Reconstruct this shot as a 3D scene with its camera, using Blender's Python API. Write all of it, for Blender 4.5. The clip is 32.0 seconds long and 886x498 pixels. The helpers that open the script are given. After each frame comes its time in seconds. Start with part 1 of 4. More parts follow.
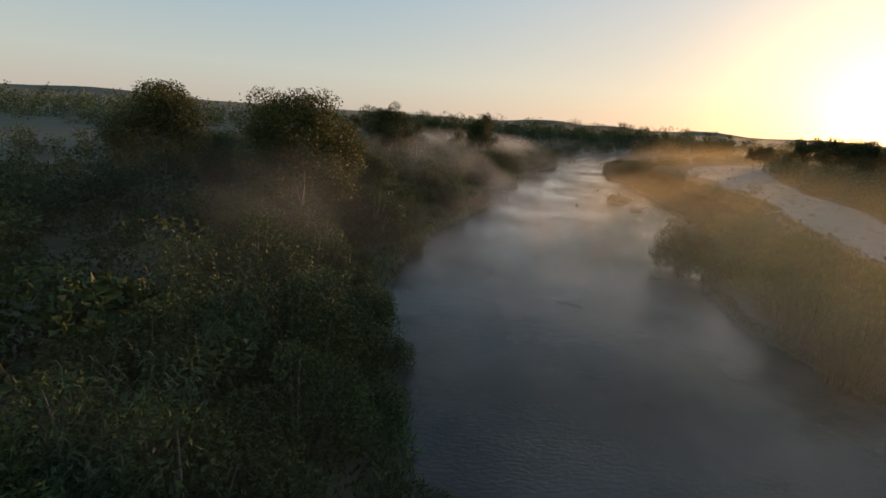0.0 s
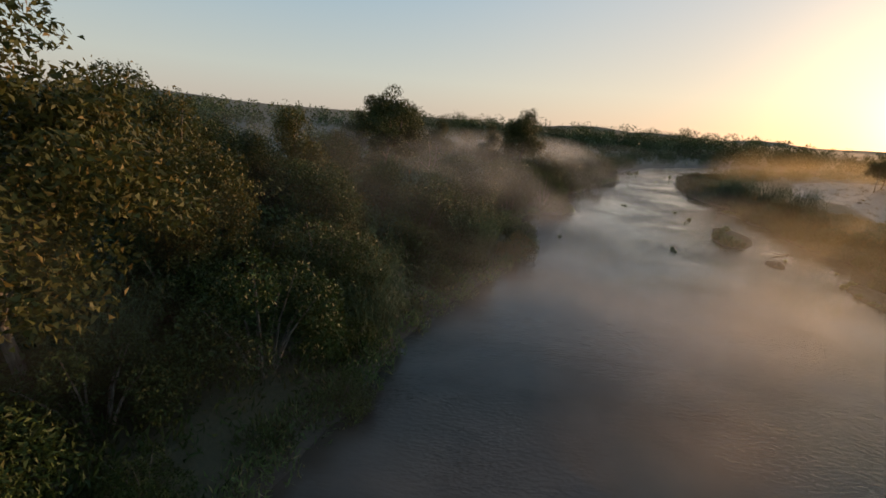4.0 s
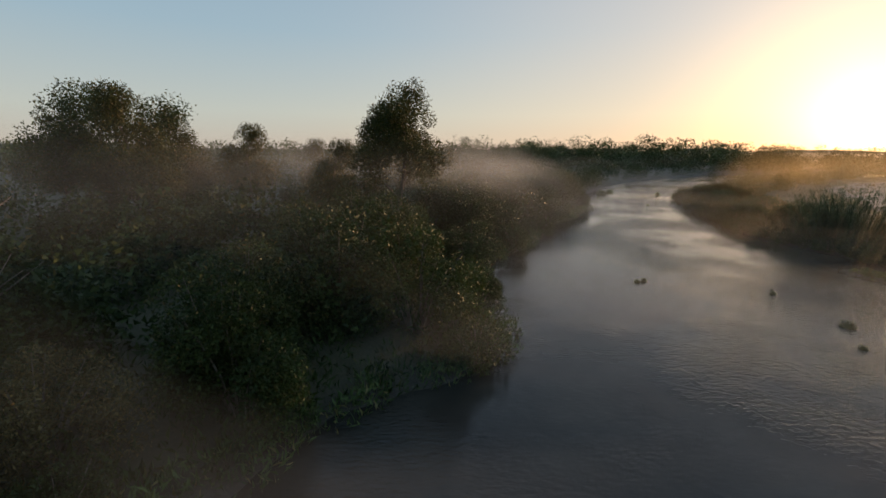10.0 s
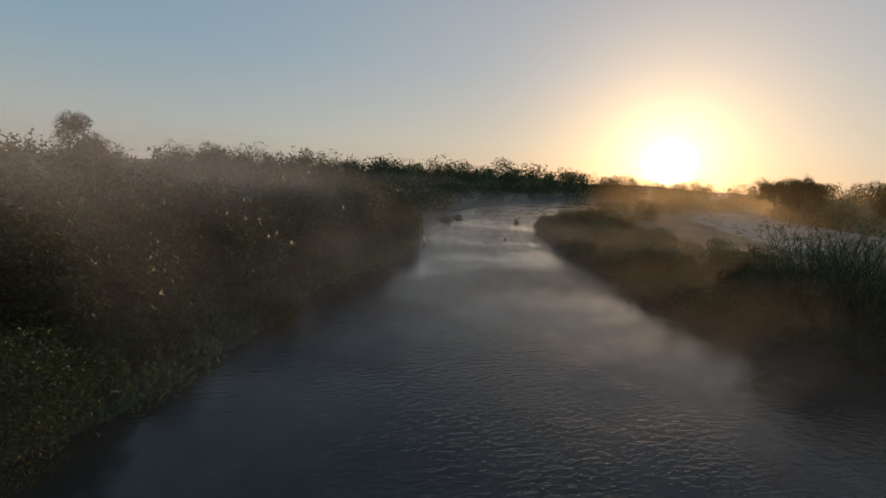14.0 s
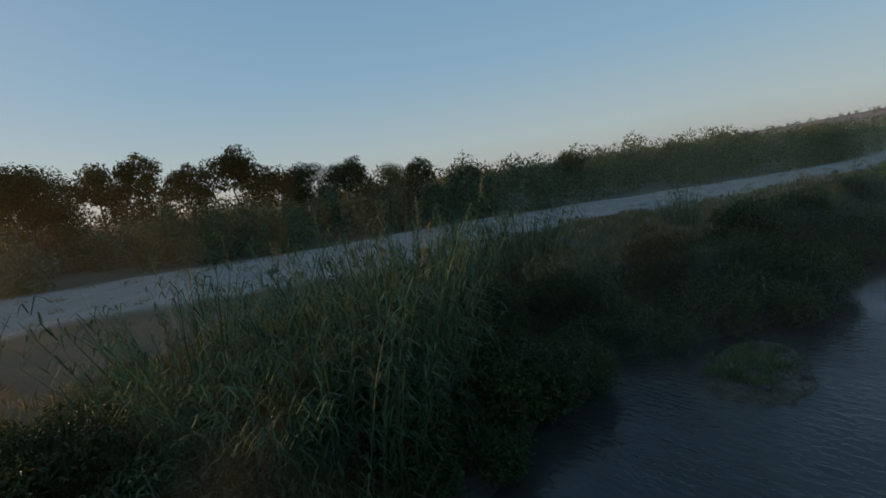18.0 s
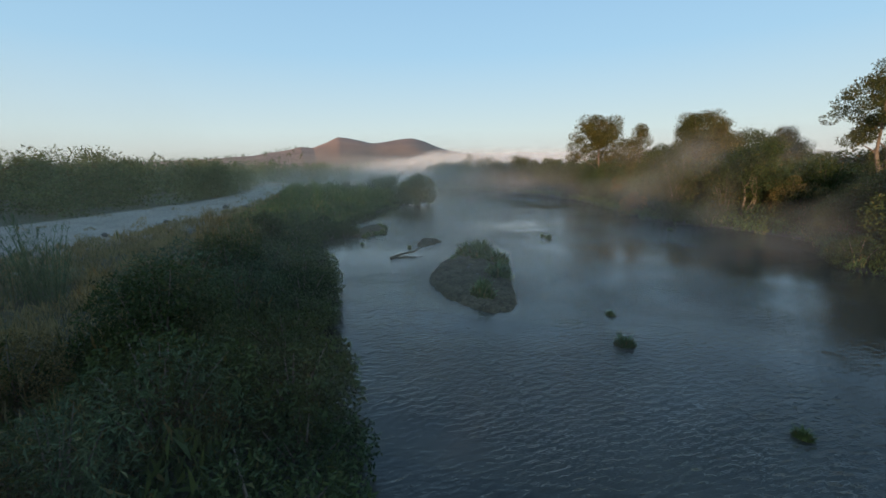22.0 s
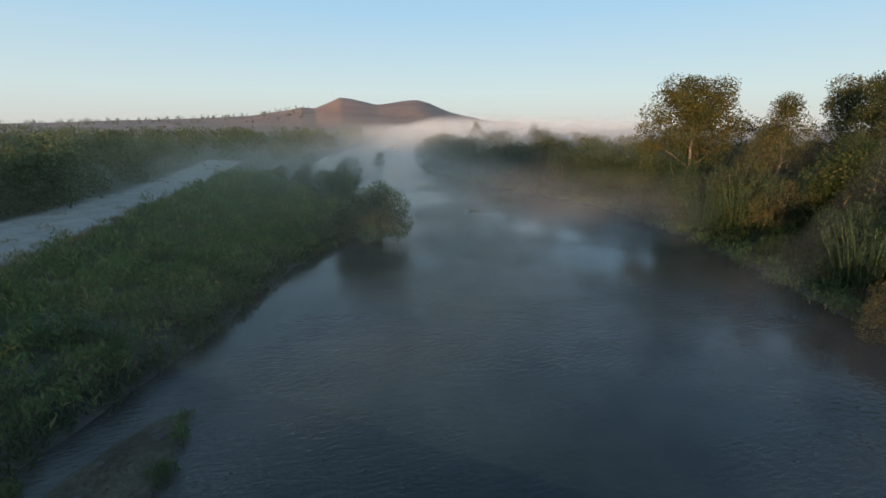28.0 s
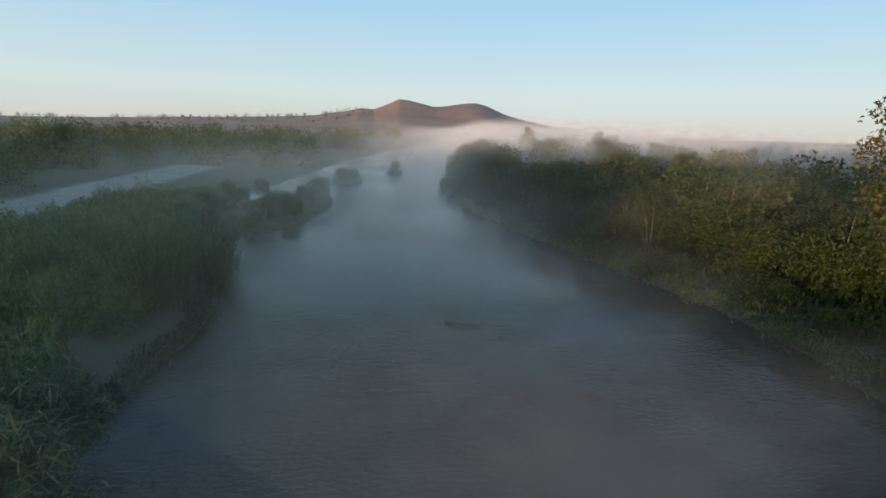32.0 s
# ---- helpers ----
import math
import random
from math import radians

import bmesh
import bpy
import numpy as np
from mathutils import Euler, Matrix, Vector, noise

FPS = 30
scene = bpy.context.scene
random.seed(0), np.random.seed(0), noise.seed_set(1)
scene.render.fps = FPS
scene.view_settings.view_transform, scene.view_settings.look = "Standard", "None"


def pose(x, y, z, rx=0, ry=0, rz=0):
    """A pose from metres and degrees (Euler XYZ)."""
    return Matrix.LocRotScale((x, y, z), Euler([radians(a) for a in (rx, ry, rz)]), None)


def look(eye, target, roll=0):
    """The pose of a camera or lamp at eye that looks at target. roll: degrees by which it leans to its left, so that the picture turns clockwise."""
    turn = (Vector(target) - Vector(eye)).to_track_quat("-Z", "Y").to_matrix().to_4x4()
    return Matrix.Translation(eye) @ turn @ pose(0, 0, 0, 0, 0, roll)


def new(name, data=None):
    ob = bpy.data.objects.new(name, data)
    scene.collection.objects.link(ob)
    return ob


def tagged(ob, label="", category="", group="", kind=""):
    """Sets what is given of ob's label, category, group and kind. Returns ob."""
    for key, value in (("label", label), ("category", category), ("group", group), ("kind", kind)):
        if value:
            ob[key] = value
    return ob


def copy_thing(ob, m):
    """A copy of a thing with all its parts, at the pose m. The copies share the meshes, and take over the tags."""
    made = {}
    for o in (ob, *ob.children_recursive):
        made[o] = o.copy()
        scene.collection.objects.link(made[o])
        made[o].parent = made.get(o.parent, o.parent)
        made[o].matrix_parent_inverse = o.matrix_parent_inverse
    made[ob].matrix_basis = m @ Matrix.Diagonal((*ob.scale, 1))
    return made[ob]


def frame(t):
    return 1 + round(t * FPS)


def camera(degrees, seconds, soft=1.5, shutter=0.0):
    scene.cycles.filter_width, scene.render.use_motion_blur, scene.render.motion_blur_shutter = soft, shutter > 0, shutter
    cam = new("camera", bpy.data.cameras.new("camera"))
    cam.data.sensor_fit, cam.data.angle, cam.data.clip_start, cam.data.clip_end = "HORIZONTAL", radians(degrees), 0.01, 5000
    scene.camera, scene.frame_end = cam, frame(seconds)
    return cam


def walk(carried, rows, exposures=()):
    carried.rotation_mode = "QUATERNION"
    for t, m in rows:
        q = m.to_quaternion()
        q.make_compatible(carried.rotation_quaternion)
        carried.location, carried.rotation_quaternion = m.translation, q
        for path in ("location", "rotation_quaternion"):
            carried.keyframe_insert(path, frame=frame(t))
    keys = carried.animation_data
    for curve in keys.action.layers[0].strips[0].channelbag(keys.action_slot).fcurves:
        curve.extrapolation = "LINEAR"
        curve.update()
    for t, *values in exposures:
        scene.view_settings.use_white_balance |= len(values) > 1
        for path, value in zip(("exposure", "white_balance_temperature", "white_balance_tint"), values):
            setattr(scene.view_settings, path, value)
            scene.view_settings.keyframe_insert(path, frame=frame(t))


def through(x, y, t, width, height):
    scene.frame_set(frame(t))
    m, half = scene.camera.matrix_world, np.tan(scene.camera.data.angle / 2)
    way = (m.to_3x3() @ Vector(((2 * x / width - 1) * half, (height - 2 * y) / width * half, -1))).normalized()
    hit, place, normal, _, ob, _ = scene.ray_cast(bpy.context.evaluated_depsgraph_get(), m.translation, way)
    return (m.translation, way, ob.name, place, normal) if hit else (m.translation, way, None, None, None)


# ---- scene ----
cam = camera(88.84, 32.0, soft=1.6)
scene.cycles.transparent_max_bounces = 96
PATH = [  # seconds, place in metres, turn in degrees
    (0.0, 2.50, 0.00, 12.50, 73.54, -3.80, 1.47),
    (0.5, 2.88, 3.40, 12.47, 73.40, -4.81, 2.79),
    (1.0, 3.27, 6.76, 12.44, 73.37, -5.16, 3.94),
    (1.5, 3.63, 10.21, 12.38, 73.46, -5.47, 4.53),
    (2.0, 3.88, 13.57, 12.23, 73.10, -5.79, 5.04),
    (2.5, 4.12, 16.78, 12.06, 73.25, -5.40, 5.12),
    (3.0, 4.26, 19.84, 11.85, 73.22, -4.03, 4.82),
    (3.5, 4.12, 22.94, 11.56, 73.47, -4.26, 5.38),
    (5.5, 3.42, 36.27, 10.01, 74.50, -2.71, 10.08),
    (6.0, 3.71, 39.86, 9.81, 74.94, -0.29, 8.59),
    (6.5, 4.25, 43.28, 9.72, 74.44, 0.70, 6.96),
    (7.0, 4.82, 46.56, 9.67, 75.39, 0.99, 6.60),
    (7.5, 5.46, 50.02, 9.61, 74.96, -0.86, 6.84),
    (8.0, 6.39, 53.88, 9.45, 75.62, -0.60, 6.66),
    (8.5, 7.71, 58.18, 9.19, 75.54, -0.66, 6.27),
    (9.0, 9.37, 62.76, 8.91, 76.00, 0.86, 4.02),
    (9.5, 11.06, 67.16, 8.64, 77.11, 0.53, 2.18),
    (10.0, 12.69, 71.21, 8.37, 77.57, -0.37, 0.39),
    (10.5, 14.27, 74.97, 8.14, 77.26, 0.68, -2.04),
    (11.0, 15.70, 78.36, 7.96, 78.23, -0.18, -3.48),
    (11.5, 17.08, 81.76, 7.80, 78.26, 0.12, -5.14),
    (12.0, 18.76, 85.31, 7.54, 78.08, 0.58, -8.20),
    (12.5, 20.32, 88.59, 7.22, 79.73, -2.84, -9.78),
    (13.0, 21.87, 91.57, 6.92, 79.37, -1.20, -12.02),
    (13.5, 23.33, 94.56, 6.66, 80.30, -1.73, -14.06),
    (15.5, 25.98, 103.75, 5.79, 82.83, -1.10, -32.37),
    (16.0, 28.04, 106.61, 5.80, 86.92, 4.68, -46.71),
    (16.5, 30.21, 109.20, 5.82, 89.26, 8.35, -67.12),
    (17.0, 32.30, 111.44, 5.85, 86.56, 11.20, -84.69),
    (17.5, 34.91, 113.73, 5.99, 83.35, 5.74, -106.68),
    (18.0, 38.27, 114.87, 6.27, 81.22, 7.35, -131.14),
    (18.5, 40.47, 114.75, 6.62, 79.87, 5.21, -153.95),
    (19.0, 41.27, 113.51, 6.94, 77.87, 4.06, -171.59),
    (19.5, 41.75, 110.91, 7.27, 75.64, 2.07, -188.66),
    (20.0, 42.12, 109.00, 7.49, 75.28, 0.19, -198.36),
    (20.5, 42.18, 107.40, 7.37, 74.50, -0.88, -199.99),
    (21.0, 42.37, 106.19, 6.87, 78.19, -1.42, -198.66),
    (21.5, 42.33, 104.67, 6.20, 79.06, 0.55, -198.81),
    (22.0, 42.07, 102.84, 5.61, 79.49, 0.87, -199.24),
    (22.5, 41.68, 100.81, 5.24, 76.65, 0.31, -199.08),
    (23.0, 41.13, 98.78, 5.20, 79.07, 0.21, -199.00),
    (23.5, 40.44, 96.69, 5.36, 77.97, 0.22, -198.90),
    (24.0, 39.64, 94.41, 5.63, 76.92, 0.60, -199.06),
    (24.5, 38.75, 91.99, 6.03, 77.09, 0.91, -199.27),
    (25.0, 37.63, 89.49, 6.46, 77.26, 1.02, -199.36),
    (25.5, 36.57, 86.91, 6.93, 75.92, 0.69, -199.48),
    (27.5, 31.70, 77.01, 8.24, 75.14, 0.93, -198.87),
    (28.0, 30.20, 74.12, 8.45, 75.03, -0.16, -198.44),
    (28.5, 28.57, 71.29, 8.61, 74.30, 1.64, -198.94),
    (29.0, 26.70, 68.02, 8.69, 74.44, 1.72, -198.67),
    (29.5, 24.94, 64.80, 8.72, 74.32, 0.67, -198.40),
    (30.0, 23.26, 61.42, 8.72, 75.17, -2.06, -196.52),
    (30.5, 21.61, 58.28, 8.70, 74.57, -0.86, -195.48),
    (31.0, 20.05, 55.34, 8.70, 74.68, -1.14, -194.19),
    (31.5, 18.49, 52.42, 8.71, 75.11, -1.29, -192.79),
    (32.0, 16.72, 49.38, 8.70, 75.33, -1.71, -191.15),
]

EXPOSURES = [(0.0, -0.18, 8050, 17), (5.0, -0.16, 8050, 17), (8.5, -0.1, 8050, 17), (11.0, -0.4, 7850, 17), (13.0, -0.64, 7550, 16), (15.5, -0.75, 7500, 16), (17.0, -1.2, 7200, 14), (18.0, -0.5, 6700, 11),
             (19.5, 0.1, 6750, 11), (21.0, 0.26, 6750, 11), (22.5, 0.14, 6750, 11), (26.0, 0.16, 6800, 11), (32.0, 0.22, 6900, 12)]
walk(cam, [(t, pose(x, y, z, rx, ry, rz)) for t, x, y, z, rx, ry, rz in PATH], EXPOSURES)

# ---- light: a low sun in the north-east, clear sky ----
SUN_AZ, SUN_EL = radians(42.0), radians(2.6)      # azimuth clockwise from +y
sun_dir = Vector((math.sin(SUN_AZ) * math.cos(SUN_EL), math.cos(SUN_AZ) * math.cos(SUN_EL), math.sin(SUN_EL)))


def make_world():
    world = bpy.data.worlds.new("world")
    scene.world = world
    world.use_nodes = True
    nt = world.node_tree
    nt.nodes.clear()

    def node(kind, *inputs, op=None):
        n = nt.nodes.new("ShaderNode" + kind)
        if op:
            n.operation = op
        for k, value in enumerate(inputs):
            if isinstance(value, bpy.types.NodeSocket):
                nt.links.new(value, n.inputs[k])
            elif value is not None:
                n.inputs[k].default_value = value
        return n

    sky = node("TexSky")
    sky.sky_type = "NISHITA"
    sky.sun_disc = False
    sky.sun_elevation = SUN_EL
    sky.sun_rotation = SUN_AZ
    sky.air_density, sky.dust_density, sky.ozone_density = 1.0, 0.6, 3.0
    way = node("TexCoord").outputs["Generated"]
    # clear dawn sky: pale towards the horizon, blue overhead
    up = node("SeparateXYZ", way).outputs[2]
    ramp = node("ValToRGB", up)
    els = ramp.color_ramp.elements
    for k in range(3):
        els.new(0.5)
    for el, (p, c) in zip(els, ((0.0, (0.52, 0.55, 0.55)), (0.07, (0.50, 0.62, 0.66)), (0.22, (0.32, 0.53, 0.71)), (0.5, (0.19, 0.39, 0.64)), (1.0, (0.14, 0.31, 0.55)))):
        el.position, el.color = p, (*c, 1.0)
    last = node("VectorMath", ramp.outputs[0], None, op="ADD")
    scaled = node("VectorMath", sky.outputs["Color"], op="SCALE")
    scaled.inputs["Scale"].default_value = 0.04
    nt.links.new(scaled.outputs[0], last.inputs[1])
    # aureole of the sun in the hazy air
    dot = node("VectorMath", way, tuple(sun_dir), op="DOT_PRODUCT").outputs["Value"]
    dot = node("Math", dot, 0.0, op="MAXIMUM").outputs[0]
    for power, rgb_ in ((4.0, (0.38, 0.22, 0.07)), (45.0, (0.95, 0.63, 0.27)), (280.0, (2.0, 1.5, 0.75)), (4000.0, (36.0, 31.0, 21.0))):
        sc = node("VectorMath", rgb_, op="SCALE")
        nt.links.new(node("Math", dot, power, op="POWER").outputs[0], sc.inputs["Scale"])
        last = node("VectorMath", last.outputs[0], sc.outputs[0], op="ADD")
    bg = node("Background", last.outputs[0], 1.0)
    out = nt.nodes.new("ShaderNodeOutputWorld")
    nt.links.new(bg.outputs[0], out.inputs["Surface"])


make_world()
sun_data = bpy.data.lights.new("sun", "SUN")
sun_data.energy, sun_data.angle, sun_data.color = 5.0, radians(0.8), (1.0, 0.66, 0.40)
sun = new("sun", sun_data)
sun.matrix_world = look(sun_dir * 100, (0, 0, 0))


# ---- materials ----
class Nodes:
    """A small builder for node materials."""

    def __init__(self, name):
        self.mat = bpy.data.materials.new(name)
        self.mat.use_nodes = True
        self.t = self.mat.node_tree
        self.t.nodes.clear()
        self.out = self.t.nodes.new("ShaderNodeOutputMaterial")

    def n(self, kind, **inputs):
        node = self.t.nodes.new("ShaderNode" + kind)
        for key, value in inputs.items():
            self.put(node.inputs[key.replace("_", " ")], value)
        return node

    def put(self, socket, value):
        if isinstance(value, bpy.types.NodeSocket):
            self.t.links.new(value, socket)
        else:
            socket.default_value = value

    def noise(self, scale, detail=4.0, rough=0.6, coord="Object", stretch=None):
        co = self.n("TexCoord").outputs[coord]
        if stretch:
            mp = self.n("Mapping", Vector=co)
            mp.inputs["Scale"].default_value = stretch
            co = mp.outputs[0]
        tex = self.n("TexNoise", Vector=co, Scale=scale, Detail=detail, Roughness=rough)
        return tex.outputs["Fac"]

    def ramp(self, fac, *stops):
        r = self.n("ValToRGB", Fac=fac)
        els = r.color_ramp.elements
        while len(els) < len(stops):
            els.new(0.5)
        for el, (p, c) in zip(els, stops):
            el.position, el.color = p, (*c, 1.0) if len(c) == 3 else c
        return r.outputs["Color"]

    def mix(self, fac, a, b, kind="MIX"):
        m = self.t.nodes.new("ShaderNodeMix")
        m.data_type, m.blend_type = "RGBA", kind
        self.put(m.inputs[0], fac)
        self.put(m.inputs[6], a)
        self.put(m.inputs[7], b)
        return m.outputs[2]

    def math(self, op, a, b=0.0, clamp=False):
        m = self.t.nodes.new("ShaderNodeMath")
        m.operation, m.use_clamp = op, clamp
        self.put(m.inputs[0], a)
        self.put(m.inputs[1], b)
        return m.outputs[0]

    def bump(self, height, strength, distance):
        return self.n("Bump", Height=height, Strength=strength, Distance=distance).outputs[0]

    def done(self, shader):
        self.t.links.new(shader, self.out.inputs["Surface"])
        return self.mat


def rgb(c):
    return (*c, 1.0)


def leaf_material(name, dark, light, dry, dry_share=0.12, through=0.2, rough=0.55):
    b = Nodes(name)
    isl = b.n("NewGeometry").outputs["Random Per Island"]
    obj = b.n("ObjectInfo").outputs["Random"]
    c = b.mix(isl, rgb(dark), rgb(light))
    c = b.mix(b.math("LESS_THAN", isl, dry_share), c, rgb(dry))
    tone = b.ramp(b.noise(0.5, 3.0), (0.3, (0.65, 0.65, 0.65)), (0.7, (1.25, 1.2, 1.1)))
    c = b.mix(1.0, c, tone, "MULTIPLY")
    c = b.mix(1.0, c, b.ramp(obj, (0.0, (0.8, 0.9, 0.85)), (1.0, (1.2, 1.1, 0.95))), "MULTIPLY")
    p = b.n("BsdfPrincipled", Base_Color=c, Roughness=rough)
    p.inputs["Specular IOR Level"].default_value = 0.2
    tr = b.n("BsdfTranslucent", Color=c)
    m = b.n("MixShader", Fac=through)
    b.t.links.new(p.outputs[0], m.inputs[1])
    b.t.links.new(tr.outputs[0], m.inputs[2])
    return b.done(m.outputs[0])


def bark_material():
    b = Nodes("bark")
    n1 = b.noise(3.0, 6.0, stretch=(3, 3, 0.6))
    c = b.ramp(n1, (0.3, (0.06, 0.045, 0.035)), (0.7, (0.22, 0.18, 0.14)))
    p = b.n("BsdfPrincipled", Base_Color=c, Roughness=0.9, Normal=b.bump(n1, 0.8, 0.05))
    return b.done(p.outputs[0])


def ground_material():
    b = Nodes("ground")
    attr = b.n("Attribute")
    attr.attribute_name = "cover"
    cover = b.n("SeparateColor", Color=attr.outputs["Color"])
    fine = b.noise(6.0, 6.0, coord="Object")
    broad = b.noise(0.12, 5.0)
    soil = b.ramp(broad, (0.3, (0.04, 0.035, 0.022)), (0.7, (0.10, 0.08, 0.05)))
    grass = b.ramp(fine, (0.3, (0.03, 0.04, 0.015)), (0.7, (0.085, 0.08, 0.035)))
    base = b.mix(broad, soil, grass)
    pebble = b.n("TexVoronoi", Vector=b.n("TexCoord").outputs["Object"], Scale=3.5)
    sand = b.ramp(b.noise(0.5, 7.0, 0.7), (0.25, (0.17, 0.148, 0.118)), (0.5, (0.29, 0.258, 0.212)), (0.8, (0.40, 0.358, 0.30)))
    sand = b.mix(0.35, sand, b.ramp(pebble.outputs["Distance"], (0.0, (0.37, 0.34, 0.30)), (0.6, (0.17, 0.15, 0.128))))
    c = b.mix(cover.outputs[0], base, sand)
    dry = b.ramp(b.noise(0.01, 8.0, 0.65), (0.3, (0.20, 0.125, 0.095)), (0.7, (0.33, 0.215, 0.155)))
    c = b.mix(cover.outputs[1], c, dry)
    wet = b.ramp(fine, (0.3, (0.035, 0.03, 0.025)), (0.7, (0.075, 0.065, 0.05)))
    c = b.mix(cover.outputs[2], c, wet)
    p = b.n("BsdfPrincipled", Base_Color=c, Roughness=0.92, Normal=b.bump(fine, 0.6, 0.08))
    return b.done(p.outputs[0])


def water_material():
    b = Nodes("river_water")
    small = b.noise(4.2, 3.0, 0.5, stretch=(0.75, 1.5, 1.0))
    tiny = b.noise(6.5, 2.0, 0.5, stretch=(0.8, 1.4, 1.0))
    large = b.noise(0.55, 2.0, 0.5, stretch=(0.7, 1.2, 1.0))
    patch = b.ramp(b.noise(0.075, 4.0, 0.6), (0.42, (0.10, 0.10, 0.10)), (0.62, (1.0, 1.0, 1.0)))
    h = b.math("MULTIPLY", b.math("ADD", small, b.math("MULTIPLY", tiny, 0.22)), patch)
    h = b.math("ADD", h, b.math("MULTIPLY", large, 0.22))
    bed = b.ramp(b.noise(0.2, 5.0), (0.35, (0.026, 0.025, 0.021)), (0.7, (0.052, 0.047, 0.037)))
    p = b.n("BsdfPrincipled", Base_Color=bed, Roughness=0.05, IOR=1.33, Normal=b.bump(h, 1.0, 0.068))
    return b.done(p.outputs[0])


def mud_material(name, a, c_, pebble):
    b = Nodes(name)
    n1 = b.noise(1.6, 7.0, 0.7)
    vor = b.n("TexVoronoi", Vector=b.n("TexCoord").outputs["Object"], Scale=9.0)
    c = b.mix(b.ramp(b.noise(0.9, 4.0), (0.4, (0.1, 0.1, 0.1)), (0.65, (0.75, 0.75, 0.75))), b.ramp(n1, (0.32, a), (0.68, c_)),
              b.mix(vor.outputs["Color"], rgb(a), rgb(pebble)))
    p = b.n("BsdfPrincipled", Base_Color=c, Roughness=0.95, Normal=b.bump(b.math("SUBTRACT", n1, vor.outputs["Distance"]), 0.8, 0.06))
    p.inputs["Specular IOR Level"].default_value = 0.15
    return b.done(p.outputs[0])


def mist_material():
    b = Nodes("river_mist")
    attr = b.n("Attribute")
    attr.attribute_name = "veil"
    puffs = b.noise(0.075, 6.0, 0.62, stretch=(1.0, 1.0, 2.0))
    wisps = b.ramp(puffs, (0.34, (0.0, 0.0, 0.0)), (0.66, (1.0, 1.0, 1.0)))
    fac = b.math("MULTIPLY", attr.outputs["Fac"], b.math("ADD", b.math("MULTIPLY", wisps, 0.9), 0.08), True)
    dif = b.n("BsdfDiffuse", Color=rgb((0.92, 0.92, 0.93)))
    tra = b.n("BsdfTranslucent", Color=rgb((0.92, 0.92, 0.93)))
    body = b.n("MixShader", Fac=0.54)
    b.t.links.new(dif.outputs[0], body.inputs[1])
    b.t.links.new(tra.outputs[0], body.inputs[2])
    # droplets send most of the light onward, close to its own way
    onward = b.n("BsdfRefraction", Color=rgb((0.95, 0.95, 0.95)), Roughness=1.0, IOR=1.45)
    fog = b.n("MixShader", Fac=0.2)
    b.t.links.new(body.outputs[0], fog.inputs[1])
    b.t.links.new(onward.outputs[0], fog.inputs[2])
    body = fog
    clear = b.n("BsdfTransparent")
    m = b.n("MixShader", Fac=fac)
    b.t.links.new(clear.outputs[0], m.inputs[1])
    b.t.links.new(body.outputs[0], m.inputs[2])
    return b.done(m.outputs[0])


def glare_haze_material():
    """Thin haze that also stands in for sun glare: gold-tinted, lets sunlight through and scatters it."""
    b = Nodes("sun_glare_haze")
    attr = b.n("Attribute")
    attr.attribute_name = "veil"
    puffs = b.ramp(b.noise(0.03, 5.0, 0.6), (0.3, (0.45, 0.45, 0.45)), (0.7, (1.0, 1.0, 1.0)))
    # the gold of the glare is put into the sheet colour
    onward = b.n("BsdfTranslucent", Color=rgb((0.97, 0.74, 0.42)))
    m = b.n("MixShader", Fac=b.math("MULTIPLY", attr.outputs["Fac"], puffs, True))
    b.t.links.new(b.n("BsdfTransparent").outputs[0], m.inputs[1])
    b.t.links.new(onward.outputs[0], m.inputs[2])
    return b.done(m.outputs[0])


M_BARK = bark_material()
M_GROUND = ground_material()
M_WATER = water_material()
M_MUD = mud_material("gravel_bar", (0.028, 0.024, 0.014), (0.078, 0.064, 0.038), (0.17, 0.145, 0.105))
M_STONE = mud_material("river_stone", (0.06, 0.055, 0.05), (0.17, 0.16, 0.145), (0.22, 0.2, 0.18))
M_MIST = mist_material()
M_GLARE_HAZE = glare_haze_material()
M_COTTONWOOD = leaf_material("cottonwood_leaves", (0.034, 0.045, 0.014), (0.085, 0.09, 0.027), (0.15, 0.11, 0.035), 0.10)
M_WILLOW = leaf_material("willow_leaves", (0.022, 0.037, 0.011), (0.062, 0.086, 0.025), (0.125, 0.10, 0.04), 0.08)
M_GOLD = leaf_material("dry_willow_leaves", (0.07, 0.066, 0.026), (0.135, 0.112, 0.045), (0.2, 0.15, 0.065), 0.3)
M_REED = leaf_material("reed_leaves", (0.042, 0.075, 0.036), (0.10, 0.145, 0.075), (0.16, 0.16, 0.085), 0.03)
M_ARUNDO = leaf_material("giant_reed_leaves", (0.055, 0.09, 0.05), (0.15, 0.19, 0.11), (0.21, 0.2, 0.1), 0.12)
M_GRASS = leaf_material("grass_blades", (0.055, 0.10, 0.035), (0.13, 0.19, 0.075), (0.22, 0.19, 0.09), 0.1)
M_STRAW = leaf_material("dry_grass", (0.17, 0.125, 0.06), (0.30, 0.23, 0.12), (0.1, 0.1, 0.04), 0.15)
# dark waterside green; also carries painted shade for bank bushes and backlit woods
M_DARKLEAF = leaf_material("waterside_and_backlit_leaves", (0.018, 0.036, 0.010), (0.06, 0.092, 0.028), (0.085, 0.085, 0.03), 0.05)
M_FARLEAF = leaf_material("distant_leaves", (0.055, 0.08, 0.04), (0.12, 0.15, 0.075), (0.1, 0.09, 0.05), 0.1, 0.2)


